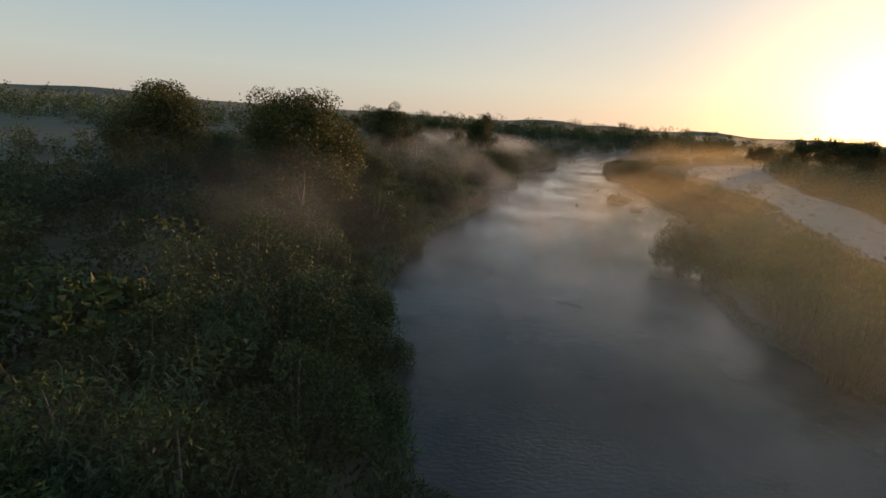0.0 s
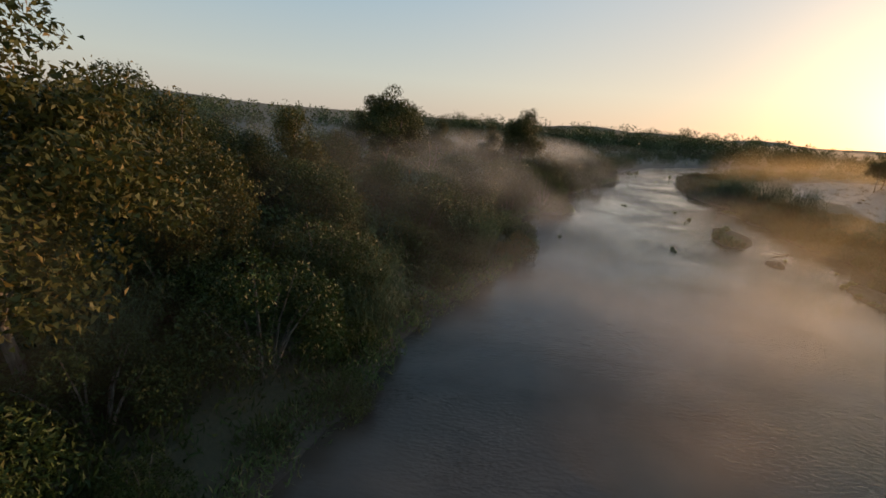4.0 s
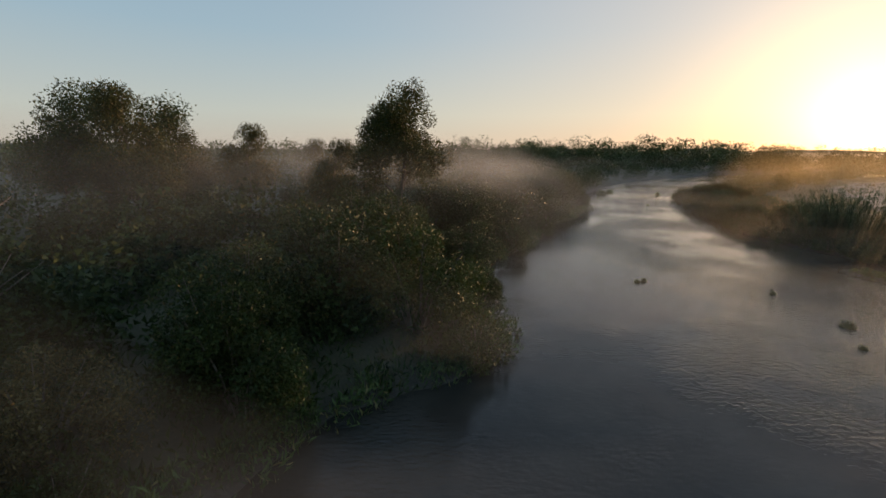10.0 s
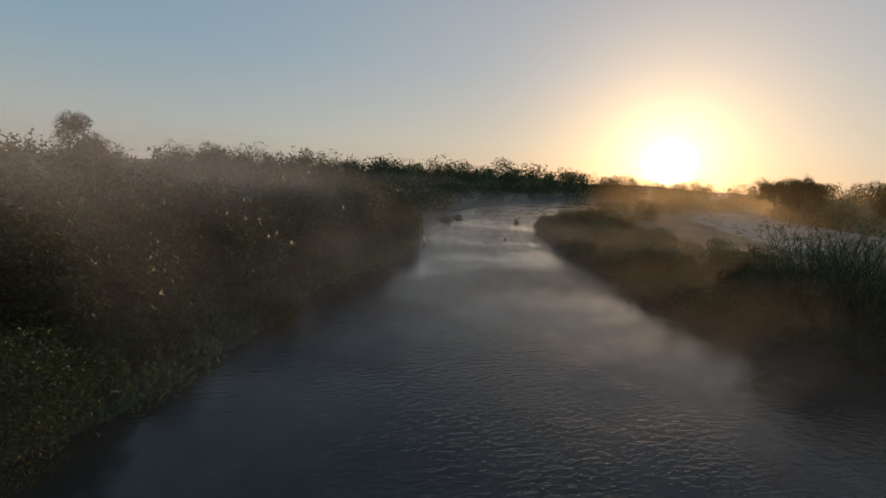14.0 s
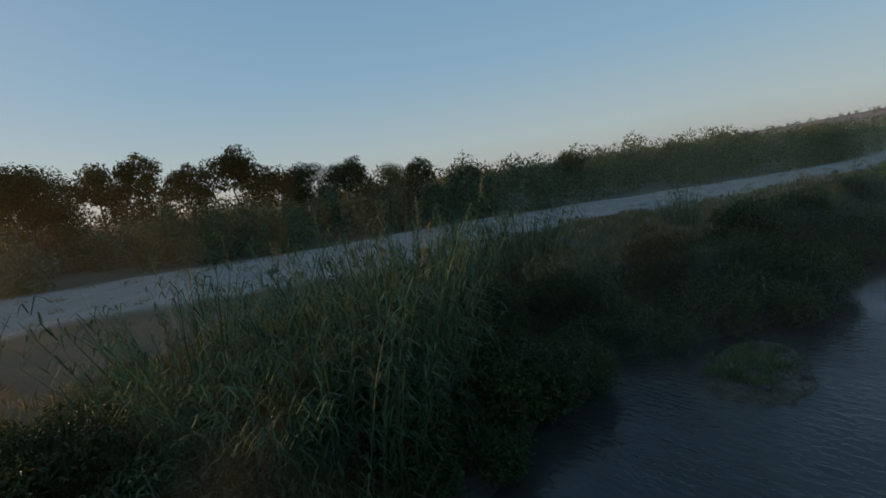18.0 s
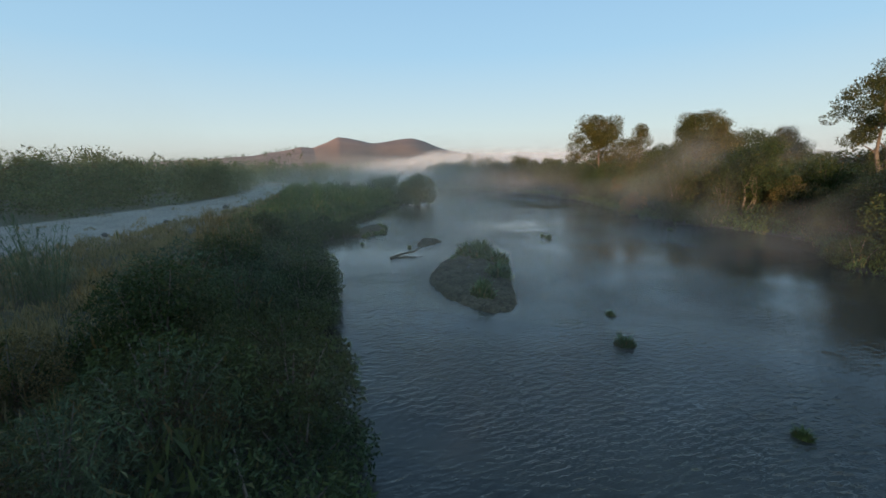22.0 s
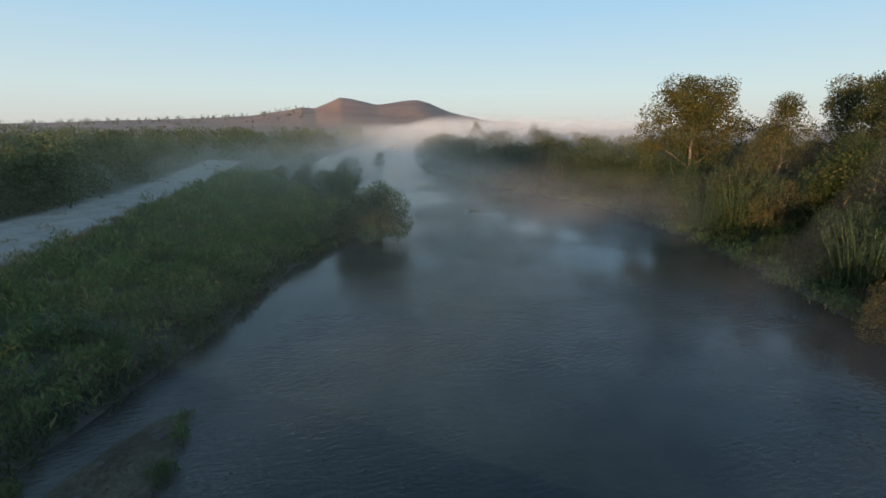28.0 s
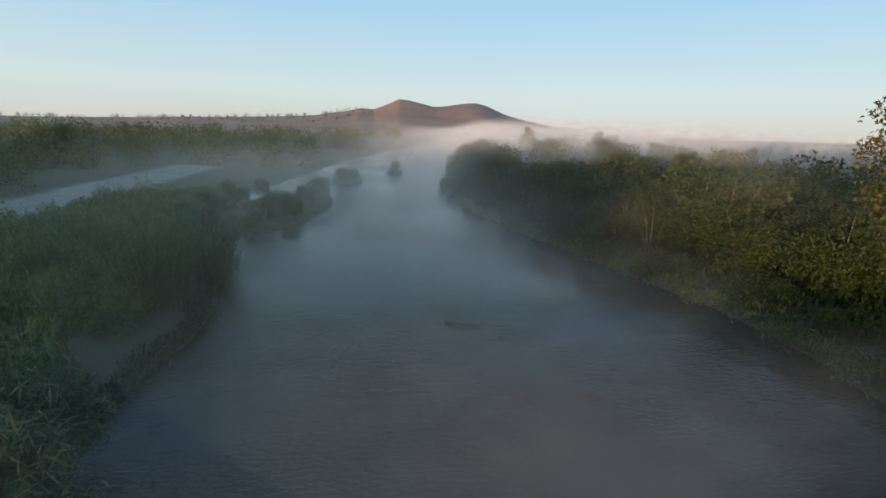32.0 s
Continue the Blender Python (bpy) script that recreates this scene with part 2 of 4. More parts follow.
# ---- mesh helpers ----
def mesh_of(name, verts, faces, material):
    me = bpy.data.meshes.new(name)
    me.from_pydata([tuple(v) for v in verts] if not isinstance(verts, np.ndarray) else verts.tolist(), [],
                   faces.tolist() if isinstance(faces, np.ndarray) else faces)
    me.materials.append(material)
    me.update()
    return me


def part_of(name, mesh, parent, label=""):
    ob = new(name, mesh)
    ob.parent = parent
    return tagged(ob, label) if label else ob


def smooth_mesh(me):
    me.polygons.foreach_set("use_smooth", [True] * len(me.polygons))
    return me


def blades(centres, along, width_dir, length, width, corners=4):
    """Leaves: one kite, or one pointed triangle, each."""
    n = len(centres)
    a = along * length[:, None]
    w = width_dir * width[:, None]
    if corners == 3:
        v = np.stack([centres - a * 0.55 - w * 0.25, centres - a * 0.05 + w * 0.6, centres + a * 0.6 - w * 0.15], 1)
        return v.reshape(-1, 3), np.arange(n * 3).reshape(n, 3)
    v = np.empty((n, 4, 3))
    v[:, 0] = centres - a * 0.5
    v[:, 1] = centres + w * 0.5 - a * 0.05
    v[:, 2] = centres + a * 0.5
    v[:, 3] = centres - w * 0.5 - a * 0.05
    return v.reshape(-1, 3), np.arange(n * 4).reshape(n, 4)


def unit(v):
    return v / (np.linalg.norm(v, axis=1, keepdims=True) + 1e-9)


def leaf_cloud(rng, blobs, count, length, width, droop=0.0, shell=0.55, corners=4):
    """Leaves spread through a set of blobs (x, y, z, radius, squash)."""
    blobs = np.array(blobs, float)
    weight = blobs[:, 3] ** 2
    pick = rng.choice(len(blobs), count, p=weight / weight.sum())
    d = unit(rng.normal(size=(count, 3)))
    r = shell + (1 - shell) * rng.random(count) ** 0.6
    r = r * (1 + 0.09 * rng.normal(size=count))
    c = blobs[pick, :3] + d * (blobs[pick, 3] * r)[:, None] * np.stack([np.ones(count), np.ones(count), blobs[pick, 4]], 1)
    along = unit(rng.normal(size=(count, 3)) + d * 0.7 - np.array([0, 0, droop]))
    side = unit(np.cross(along, rng.normal(size=(count, 3))))
    return blades(c, along, side, length * (0.7 + 0.6 * rng.random(count)), width * (0.7 + 0.6 * rng.random(count)), corners)


def tube(points, radii, sides=6):
    """A tapered, bent round limb as verts and faces."""
    pts = np.array(points, float)
    vs, fs = [], []
    for i, p in enumerate(pts):
        d = pts[min(i + 1, len(pts) - 1)] - pts[max(i - 1, 0)]
        d = d / (np.linalg.norm(d) + 1e-9)
        u = np.cross(d, (0.3, 0.9, 0.2))
        u /= np.linalg.norm(u) + 1e-9
        w = np.cross(d, u)
        for k in range(sides):
            a = 2 * math.pi * k / sides
            vs.append(p + radii[i] * (u * math.cos(a) + w * math.sin(a)))
    for i in range(len(pts) - 1):
        for k in range(sides):
            fs.append((i * sides + k, i * sides + (k + 1) % sides, (i + 1) * sides + (k + 1) % sides, (i + 1) * sides + k))
    fs.append(tuple(range(sides))[::-1])
    fs.append(tuple((len(pts) - 1) * sides + k for k in range(sides)))
    return vs, fs


def joined(pieces):
    vs, fs = [], []
    for v, f in pieces:
        o = len(vs)
        vs.extend(v)
        fs.extend([tuple(i + o for i in q) for q in f])
    return vs, fs


# ---- the plan: two shores of the river, from south to north ----
WEST = [(-95, -420), (-60, -250), (-28, -130), (-9, -70), (0, -35), (4, -8), (3, 8), (1, 16), (-0.5, 24), (-2, 31), (-1.8, 36), (-0.3, 42), (0.5, 48), (2.2, 52), (4.2, 57), (6.8, 63), (8.8, 69),
        (7.4, 74.5), (7.1, 80), (9.5, 84.5), (13, 86.5), (15, 88.5), (15.6, 91), (14.5, 95), (14.9, 100), (16.3, 105), (19.8, 110), (22.3, 115), (24, 121), (29.5, 129), (33, 136), (34, 141),
        (37, 152), (46, 172), (66, 200), (110, 235), (190, 262), (420, 330)]
EAST = [(-62, -420), (-30, -250), (4, -130), (18, -80), (25, -40), (30, -14), (30, 0), (28, 8), (25, 17), (23.2, 29), (24.4, 36.5), (28.5, 42), (32, 49), (34, 55),
        (37, 61), (40.5, 67), (41, 75), (40.3, 83), (41.8, 89), (41, 94), (43.5, 99.5), (46, 103.5), (44.3, 109), (43.4, 114), (43.2, 118.5), (45, 123), (47.6, 132.5),
        (52, 149), (58, 158), (66, 166), (80, 180), (118, 210), (195, 238), (420, 300)]


def seg_distance(px, py, line):
    best = np.full(px.shape, 1e9)
    for (x0, y0), (x1, y1) in zip(line, line[1:]):
        dx, dy = x1 - x0, y1 - y0
        u = np.clip(((px - x0) * dx + (py - y0) * dy) / (dx * dx + dy * dy), 0, 1)
        best = np.minimum(best, np.hypot(px - x0 - u * dx, py - y0 - u * dy))
    return best


def inside(px, py, poly):
    res = np.zeros(px.shape, bool)
    for (x0, y0), (x1, y1) in zip(poly, poly[1:] + poly[:1]):
        if y0 == y1:
            continue
        cross = ((y0 > py) != (y1 > py)) & (px < (x1 - x0) * (py - y0) / (y1 - y0) + x0)
        res ^= cross
    return res


RIVER = WEST + EAST[::-1]
# the pale gravel flat behind the east bank
FLAT = [(47, -40), (48, 12), (51, 30), (57, 47), (65, 63), (74, 80), (78, 98), (86, 116), (97, 137), (112, 160), (126, 182), (110, 180), (88, 160), (76, 142), (68, 128), (70, 116),
        (66, 106), (62, 97), (57.5, 86), (53.5, 75), (50.5, 62), (47.5, 50), (44.5, 34), (43, 18), (41, -40)]


def smoothstep(a, b, x):
    u = np.clip((x - a) / (b - a), 0.0, 1.0)
    return u * u * (3 - 2 * u)


HILLS = [  # x, y, height, radius x, radius y
    (-1450, 1900, 26, 330, 260), (-1900, 1500, 30, 300, 300), (480, 2400, 24, 190, 200), (760, 2250, 15, 150, 200), (1150, 2150, 19, 120, 200), (1500, 1900, 14, 200, 240)]
# the southern hills: bearing (clockwise from +y) and height of the crest
CREST_AZ = [100, 120, 140, 147, 152, 158, 162.5, 171, 176, 179, 181.3, 182.8, 184.4, 185.7, 187, 188.5, 190, 192.5, 194.9, 196.5, 199, 204, 210, 218]
CREST_H = [0, 3, 7, 9, 11, 16, 22, 31, 41, 54, 66, 62, 76, 94, 90, 84, 75, 82, 90, 80, 54, 28, 10, 0]


def bumpy(px, py, scale, seed):
    rng = np.random.default_rng(seed)
    h = np.zeros(px.shape)
    for k in range(7):
        a, ph = rng.uniform(0, 2 * math.pi), rng.uniform(0, 6.28)
        f = scale * rng.uniform(0.6, 1.7)
        h += np.sin((px * math.cos(a) + py * math.sin(a)) * f + ph)
    return h / 7


def ground_height(px, py):
    d = np.minimum(seg_distance(px, py, WEST), seg_distance(px, py, EAST))
    wet = inside(px, py, RIVER)
    bank = 0.05 + 0.8 * smoothstep(0, 4, d) + 0.5 * smoothstep(4, 25, d) + 0.18 * bumpy(px, py, 0.5, 3) * smoothstep(0, 3, d)
    z = np.where(wet, -0.05 - 0.9 * smoothstep(0, 3, d), bank)
    r = np.hypot(px, py)
    rise = np.zeros(px.shape)
    for x, y, h, rx, ry in HILLS:
        g = np.exp(-((px - x) / rx) ** 2 - ((py - y) / ry) ** 2)
        rise = np.maximum(rise, h * g) + 0.12 * np.minimum(rise, h * g)
    az = np.degrees(np.arctan2(px - 18, py - 53)) % 360
    far = np.hypot(px - 18, py - 53)
    crest = np.interp(az, CREST_AZ, CREST_H, left=0, right=0)
    gully = 0.5 + 0.5 * bumpy(px, py, 0.012, 14) + 0.8 * np.abs(bumpy(px, py, 0.02, 15))
    front = smoothstep(820, 1450, far) ** 1.3 * (1 - smoothstep(1500, 2300, far))
    rise = np.maximum(rise, crest * front * (1 - 0.3 * gully * smoothstep(1480, 1200, far) * smoothstep(850, 1050, far)))
    z = z + rise * (1 + 0.05 * bumpy(px, py, 0.02, 11) + 0.04 * bumpy(px, py, 0.05, 12))
    return z + smoothstep(200, 900, r) * 1.5


def build_ground():
    def axis(centre, n, step, growth):
        half = [0.0]
        s = step
        while half[-1] < 4600:
            half.append(half[-1] + s)
            if len(half) > n:
                s *= growth
        half = np.array(half)
        return np.concatenate([centre - half[:0:-1], centre + half])
    xs, ys = axis(28, 44, 1.1, 1.055), axis(60, 70, 1.2, 1.055)
    gx, gy = np.meshgrid(xs, ys)
    z = ground_height(gx, gy)
    nx, ny = len(xs), len(ys)
    v = np.stack([gx, gy, z], -1).reshape(-1, 3)
    i = (np.arange(ny - 1)[:, None] * nx + np.arange(nx - 1)[None, :]).reshape(-1)
    f = np.stack([i, i + 1, i + nx + 1, i + nx], 1)
    me = smooth_mesh(mesh_of("ground", v, f, M_GROUND))
    px, py = gx.reshape(-1), gy.reshape(-1)
    dflat = seg_distance(px, py, FLAT + FLAT[:1])
    flat = np.where(inside(px, py, FLAT), 1.0, 1 - smoothstep(0, 1.6, dflat + 0.7 * bumpy(px, py, 1.2, 8)))
    far = smoothstep(250, 700, np.hypot(px - 30, py - 60)) * (py < 400)
    d = np.minimum(seg_distance(px, py, WEST), seg_distance(px, py, EAST))
    wet = np.where(inside(px, py, RIVER), 1.0, 1 - smoothstep(0.2, 1.6, d))
    col = np.stack([flat, far, wet, np.ones_like(flat)], 1).astype(np.float32)
    at = me.color_attributes.new("cover", "FLOAT_COLOR", "POINT")
    at.data.foreach_set("color", col.reshape(-1))
    return tagged(new("ground", me), "river plain of brown soil, dry grass and pale gravel", "ground", kind="structure")


build_ground()


def build_water():
    v = [(-300, -450, 0), (450, -450, 0), (450, 400, 0), (-300, 400, 0)]
    ob = new("water", mesh_of("water", v, [(0, 1, 2, 3)], M_WATER))
    return tagged(ob, "smooth dark river water with small ripples, reflecting the sky", "river", kind="structure")


build_water()


# ---- plants ----
def trunk_mesh(rng, height, spread, radius, stems=1, limbs=7, lean=(0, 0)):
    pieces = []
    tips = []
    for s in range(stems):
        a = rng.uniform(0, 6.28)
        off = 0.35 * spread * (stems > 1)
        base = np.array([0.35 * math.cos(a), 0.35 * math.sin(a), -0.4]) * (stems > 1) + np.array([0, 0, -0.4])
        top = np.array([off * math.cos(a) + lean[0], off * math.sin(a) + lean[1], height * rng.uniform(0.78, 0.9)])
        pts = [base + (top - base) * u + np.array([rng.normal() * 0.25, rng.normal() * 0.25, 0]) * (0 < u < 1) for u in np.linspace(0, 1, 7)]
        pieces.append(tube(pts, [radius * (1 - 0.85 * u) * (1.35 if u == 0 else 1) for u in np.linspace(0, 1, 7)], 8))
        for k in range(limbs):
            i = rng.integers(2, 6)
            p0 = pts[i]
            b = rng.uniform(0, 6.28)
            ln = spread * rng.uniform(0.5, 0.95) * (1.1 - 0.1 * i)
            p1 = p0 + np.array([math.cos(b) * ln * 0.5, math.sin(b) * ln * 0.5, ln * rng.uniform(0.25, 0.5)])
            p2 = p0 + np.array([math.cos(b) * ln, math.sin(b) * ln, ln * rng.uniform(0.5, 0.95)])
            r0 = radius * 0.45 * (1 - 0.1 * i)
            pieces.append(tube([p0, p1, p2], [r0, r0 * 0.6, r0 * 0.2], 5))
            tips += [p1 * 0.4 + p2 * 0.6, p2]
        tips.append(pts[-1])
    return joined(pieces), tips


def make_tree(name, seed, height, spread, leaves, leaf, material, label, stems=1, blob=0.3, low=0.35, lean=(0, 0), squash=0.75, extra=8, limbs=7):
    """One broad-leaved tree: bark with limbs, and a crown of leaf clumps with gaps."""
    rng = np.random.default_rng(seed)
    (tv, tf), tips = trunk_mesh(rng, height, spread, 0.015 * height + 0.04, stems, limbs, lean)
    blobs = []
    for tip in tips:
        for k in range(2):
            q = tip + rng.normal(size=3) * spread * 0.10
            q[2] = min(max(q[2], height * low), height * 0.93)
            blobs.append((*q, spread * blob * rng.uniform(0.55, 1.1), squash))
    for k in range(extra):
        a, rr = rng.uniform(0, 6.28), spread * math.sqrt(rng.random()) * 0.9
        zz = height * (low + (0.97 - low) * math.sqrt(max(0.05, 1 - (rr / spread) ** 2)) * rng.uniform(0.55, 0.95))
        blobs.append((rr * math.cos(a) + lean[0] * 0.7, rr * math.sin(a) + lean[1] * 0.7, zz, spread * blob * rng.uniform(0.6, 1.0), squash))
    lv, lf = leaf_cloud(rng, blobs, leaves, leaf, leaf * 0.62, 0.3, 0.45, 3)
    root = new(name)
    tagged(root, label, "tree")
    part_of("trunk", smooth_mesh(mesh_of("trunk", tv, tf, M_BARK)), root)
    part_of("crown", mesh_of("crown", lv, lf, material), root)
    return root


def make_bush(name, seed, height, spread, leaves, leaf, material, label, blobs_n=9, width=0.35, droop=0.2, category="bush"):
    rng = np.random.default_rng(seed)
    blobs, stems = [], []
    for k in range(blobs_n):
        a, rr = rng.uniform(0, 6.28), spread * math.sqrt(rng.random()) * 0.75
        top = height * (1 - 0.45 * (rr / spread) ** 2) * rng.uniform(0.7, 1.0)
        r = spread * rng.uniform(0.25, 0.42)
        blobs.append((rr * math.cos(a), rr * math.sin(a), max(top - r * 0.8, r * 0.5), r, 0.9))
        blobs.append((rr * 1.15 * math.cos(a), rr * 1.15 * math.sin(a), height * rng.uniform(0.15, 0.4), r, 0.9))
        stems.append(tube([(0.2 * math.cos(a), 0.2 * math.sin(a), -0.3), (rr * 0.5 * math.cos(a), rr * 0.5 * math.sin(a), top * 0.5), (rr * math.cos(a), rr * math.sin(a), top * 0.95)],
                          [0.06, 0.04, 0.01], 4))
    lv, lf = leaf_cloud(rng, blobs, leaves, leaf, leaf * width, droop, 0.6, 3)
    lv[:, 2] = np.maximum(lv[:, 2], -0.1)
    root = new(name)
    tagged(root, label, category)
    sv, sf = joined(stems)
    part_of("branching_stem", mesh_of("branching_stem", sv, sf, M_BARK), root)
    part_of("foliage", mesh_of("foliage", lv, lf, material), root)
    return root


def reed_blades(rng, stalks, height, spread, leaves_each, long):
    vs, fs = [], []
    plume_v, plume_f = [], []

    def strip(pts, widths, side, v, f):
        o = len(v)
        for p, w in zip(pts, widths):
            v.append(p - side * w / 2)
            v.append(p + side * w / 2)
        for i in range(len(pts) - 1):
            f.append((o + 2 * i, o + 2 * i + 1, o + 2 * i + 3, o + 2 * i + 2))

    for s in range(stalks):
        a, rr = rng.uniform(0, 6.28), spread * math.sqrt(rng.random())
        base = np.array([rr * math.cos(a), rr * math.sin(a), -0.2])
        h = height * rng.uniform(0.6, 1.0) 
        out = np.array([math.cos(a), math.sin(a), 0]) * rng.uniform(0.10, 0.42) * (rr / spread + 0.15)
        bend = rng.normal(size=3) * 0.05
        pts = [base + np.array([0, 0, h * u]) + (out + bend) * h * u * u for u in (0, 0.35, 0.7, 1.0)]
        side = unit(rng.normal(size=(1, 3)) * (1, 1, 0))[0]
        strip(pts, (0.035, 0.03, 0.025, 0.008), side, vs, fs)
        for k in range(leaves_each):
            u = rng.uniform(0.08, 1.0)
            p = base + np.array([0, 0, h * u]) + (out + bend) * h * u * u
            b = rng.uniform(0, 6.28)
            d = np.array([math.cos(b), math.sin(b), 0])
            ln = rng.uniform(0.4, 0.85) * min(1.0, 0.25 * height) * long
            q = [p, p + d * ln * 0.35 + np.array([0, 0, ln * 0.42]), p + d * ln * 0.75 + np.array([0, 0, ln * 0.28]), p + d * ln * 0.98 + np.array([0, 0, ln * 0.05])]
            strip(q, (0.018, 0.036 * long, 0.022 * long, 0.003), np.array([-d[1], d[0], 0]), vs, fs)
        if rng.random() < 0.05:
            b = rng.uniform(0, 6.28)
            d = np.array([math.cos(b), math.sin(b), 0])
            for k in range(30):
                p = pts[-1] + np.array([0, 0, 0.025 * k]) + d * 0.01 * k
                e = unit(rng.normal(size=(1, 3)))[0] * 0.08 + d * 0.07 + np.array([0, 0, 0.06])
                strip([p, p + e], (0.014, 0.004), side, plume_v, plume_f)
    return vs, fs, plume_v, plume_f


def make_reeds(name, seed, stalks, height, spread, leaves_each, label, material=None, long=1.0):
    rng = np.random.default_rng(seed)
    vs, fs, pv, pf = reed_blades(rng, stalks, height, spread, leaves_each, long)
    root = new(name)
    tagged(root, label, "reeds")
    tagged(part_of("foliage", mesh_of("foliage", vs, fs, material or M_REED), root), kind="stuff")
    if pv:
        tagged(part_of("plume", mesh_of("plume", pv, pf, M_STRAW), root, "pale feathery seed plumes"), kind="stuff")
    return root


def height_at(x, y):
    return float(ground_height(np.array([float(x)]), np.array([float(y)]))[0])


def place(first, x, y, turn=None, scale=1.0, group="", used=set()):
    """Puts the first tree of a kind, or a copy of it, on the ground at x, y."""
    rng = random.Random(int(x * 131 + y * 977))
    turn = rng.uniform(0, 360) if turn is None else turn
    z = max(height_at(x, y), 0.0) - 0.05
    m = pose(x, y, z, 0, 0, turn)
    if first.name not in used:
        used.add(first.name)
        first.matrix_basis = m
        ob = first
    else:
        ob = copy_thing(first, m)
    ob.scale = (scale, scale, scale * rng.uniform(0.92, 1.08))
    if group:
        ob["group"] = group
    return ob


def leaf_clumps(name, spots, seed, material, label, category, leaves=90, leaf=0.3, width=0.28, upright=0.8):
    """A field of low leafy or grassy clumps (x, y, height, radius) as one mesh."""
    rng = np.random.default_rng(seed)
    sp = np.array(spots, float)
    n = len(sp) * leaves
    idx = np.repeat(np.arange(len(sp)), leaves)
    d = unit(rng.normal(size=(n, 3)))
    d[:, 2] = np.abs(d[:, 2])
    r = 0.5 + 0.5 * rng.random(n) ** 0.5
    base = ground_height(sp[:, 0], sp[:, 1])
    c = np.empty((n, 3))
    c[:, 0] = sp[idx, 0] + d[:, 0] * r * sp[idx, 3]
    c[:, 1] = sp[idx, 1] + d[:, 1] * r * sp[idx, 3]
    c[:, 2] = np.maximum(base[idx], 0) + d[:, 2] * r * sp[idx, 2]
    along = unit(rng.normal(size=(n, 3)) * 0.6 + d * 0.5 + np.array([0, 0, upright]))
    side = unit(np.cross(along, rng.normal(size=(n, 3))))
    size = leaf * (0.6 + 0.8 * rng.random(n))
    v, f = blades(c, along, side, size, size * width, 3)
    ob = new(name, mesh_of(name, v, f, material))
    return tagged(ob, label, category, kind="stuff")


def scatter(poly, count, seed, height, radius, keep=None):
    """Spots spread over a stretch of the plan."""
    rng = random.Random(seed)
    xs, ys = [p[0] for p in poly], [p[1] for p in poly]
    spots = []
    while len(spots) < count:
        m = 4 * count
        px = np.array([rng.uniform(min(xs), max(xs)) for k in range(m)])
        py = np.array([rng.uniform(min(ys), max(ys)) for k in range(m)])
        ok = inside(px, py, poly) & ~inside(px, py, RIVER)
        if keep:
            ok &= keep(px, py)
        spots += [(x, y) for x, y, o in zip(px, py, ok) if o]
    spots = spots[:count]
    swell = 1 + 2.0 * np.maximum(-0.3, 1.0 * bumpy(np.array([p[0] for p in spots]), np.array([p[1] for p in spots]), 1.5, seed))
    return [(x, y, height * w * rng.uniform(0.6, 1.25), radius * rng.uniform(0.7, 1.2)) for (x, y), w in zip(spots, swell)]


def shore_x(line, y):
    return float(np.interp(y, [p[1] for p in line], [p[0] for p in line]))


# ---- trees of the west bank ----
dome = make_tree("cottonwood_tree", 1, 13.4, 5.5, 30000, 0.21, M_COTTONWOOD, "broad domed cottonwood tree with olive leaves on the river bank", blob=0.31, low=0.34, extra=46, squash=0.7, limbs=10)
loose = make_tree("cottonwood_tree", 2, 14.6, 4.3, 24000, 0.19, M_COTTONWOOD, "leaning cottonwood tree with a loose open crown", stems=2, blob=0.27, low=0.34, lean=(1.2, 0.5), extra=38)
oval = make_tree("cottonwood_tree", 3, 14.4, 4.1, 34000, 0.18, M_COTTONWOOD, "upright cottonwood tree with a tall oval crown", blob=0.32, low=0.14, extra=60, squash=1.0)
willow = make_tree("willow_tree", 4, 8.5, 3.6, 17000, 0.165, M_WILLOW, "dense willow tree on the river bank", stems=3, blob=0.4, low=0.12, extra=14, limbs=4)
far_dome = make_tree("cottonwood_tree", 6, 13.0, 5.0, 6000, 0.4, M_COTTONWOOD, "rounded cottonwood tree behind the gravel flat", blob=0.3, low=0.25, extra=26, squash=0.8, limbs=8)
far_oval = make_tree("cottonwood_tree", 7, 14.0, 4.0, 5000, 0.4, M_COTTONWOOD, "upright cottonwood tree with a narrow crown", blob=0.34, low=0.15, extra=20, squash=1.0)
bank_tree = make_tree("cottonwood_tree", 8, 11.2, 3.3, 20000, 0.17, M_COTTONWOOD, "dense young cottonwood tree with leaves down to the thicket", blob=0.36, low=0.1, extra=34, squash=0.95, limbs=9)
WB = "trees of the west bank"
place(dome, -9.5, 36.5, 20, 0.96, WB)
place(dome, -25, 43.5, 140, 0.93, WB)
place(loose, -8.6, 76.5, 0, 0.94, WB)
place(oval, 9.3, 109.3, 0, 1.0, WB)
for x, y, s in ((-10.6, 59.4, 0.87), (-14.2, 52.4, 0.84), (-15.6, 50.2, 1.06), (-12.6, 56.2, 0.76), (-18, 61, 0.84), (-9.8, 45.5, 0.92), (-15, 79.5, 0.72), (-9.8, 104, 0.98), (-6.8, 116, 0.9), (-14.8, 118, 1.1), (3, 111, 0.72), (-1.5, 124, 0.8), (4, 147, 0.8), (-22, 112, 1.0)):
    place(bank_tree, x, y, None, s, WB)
place(willow, -15, 56, 10, 0.9, WB)
place(willow, -13, 77, 90, 0.85, WB)
place(willow, -14.3, 107.7, 30, 1.3, WB)
place(willow, -19, 60, 200, 0.98, WB)
place(willow, 3.0, 73.2, 60, 0.85, WB)
place(willow, -6, 54, 110, 0.8, WB)
place(willow, -6, 66, 310, 0.68, WB)
rng = random.Random(5)
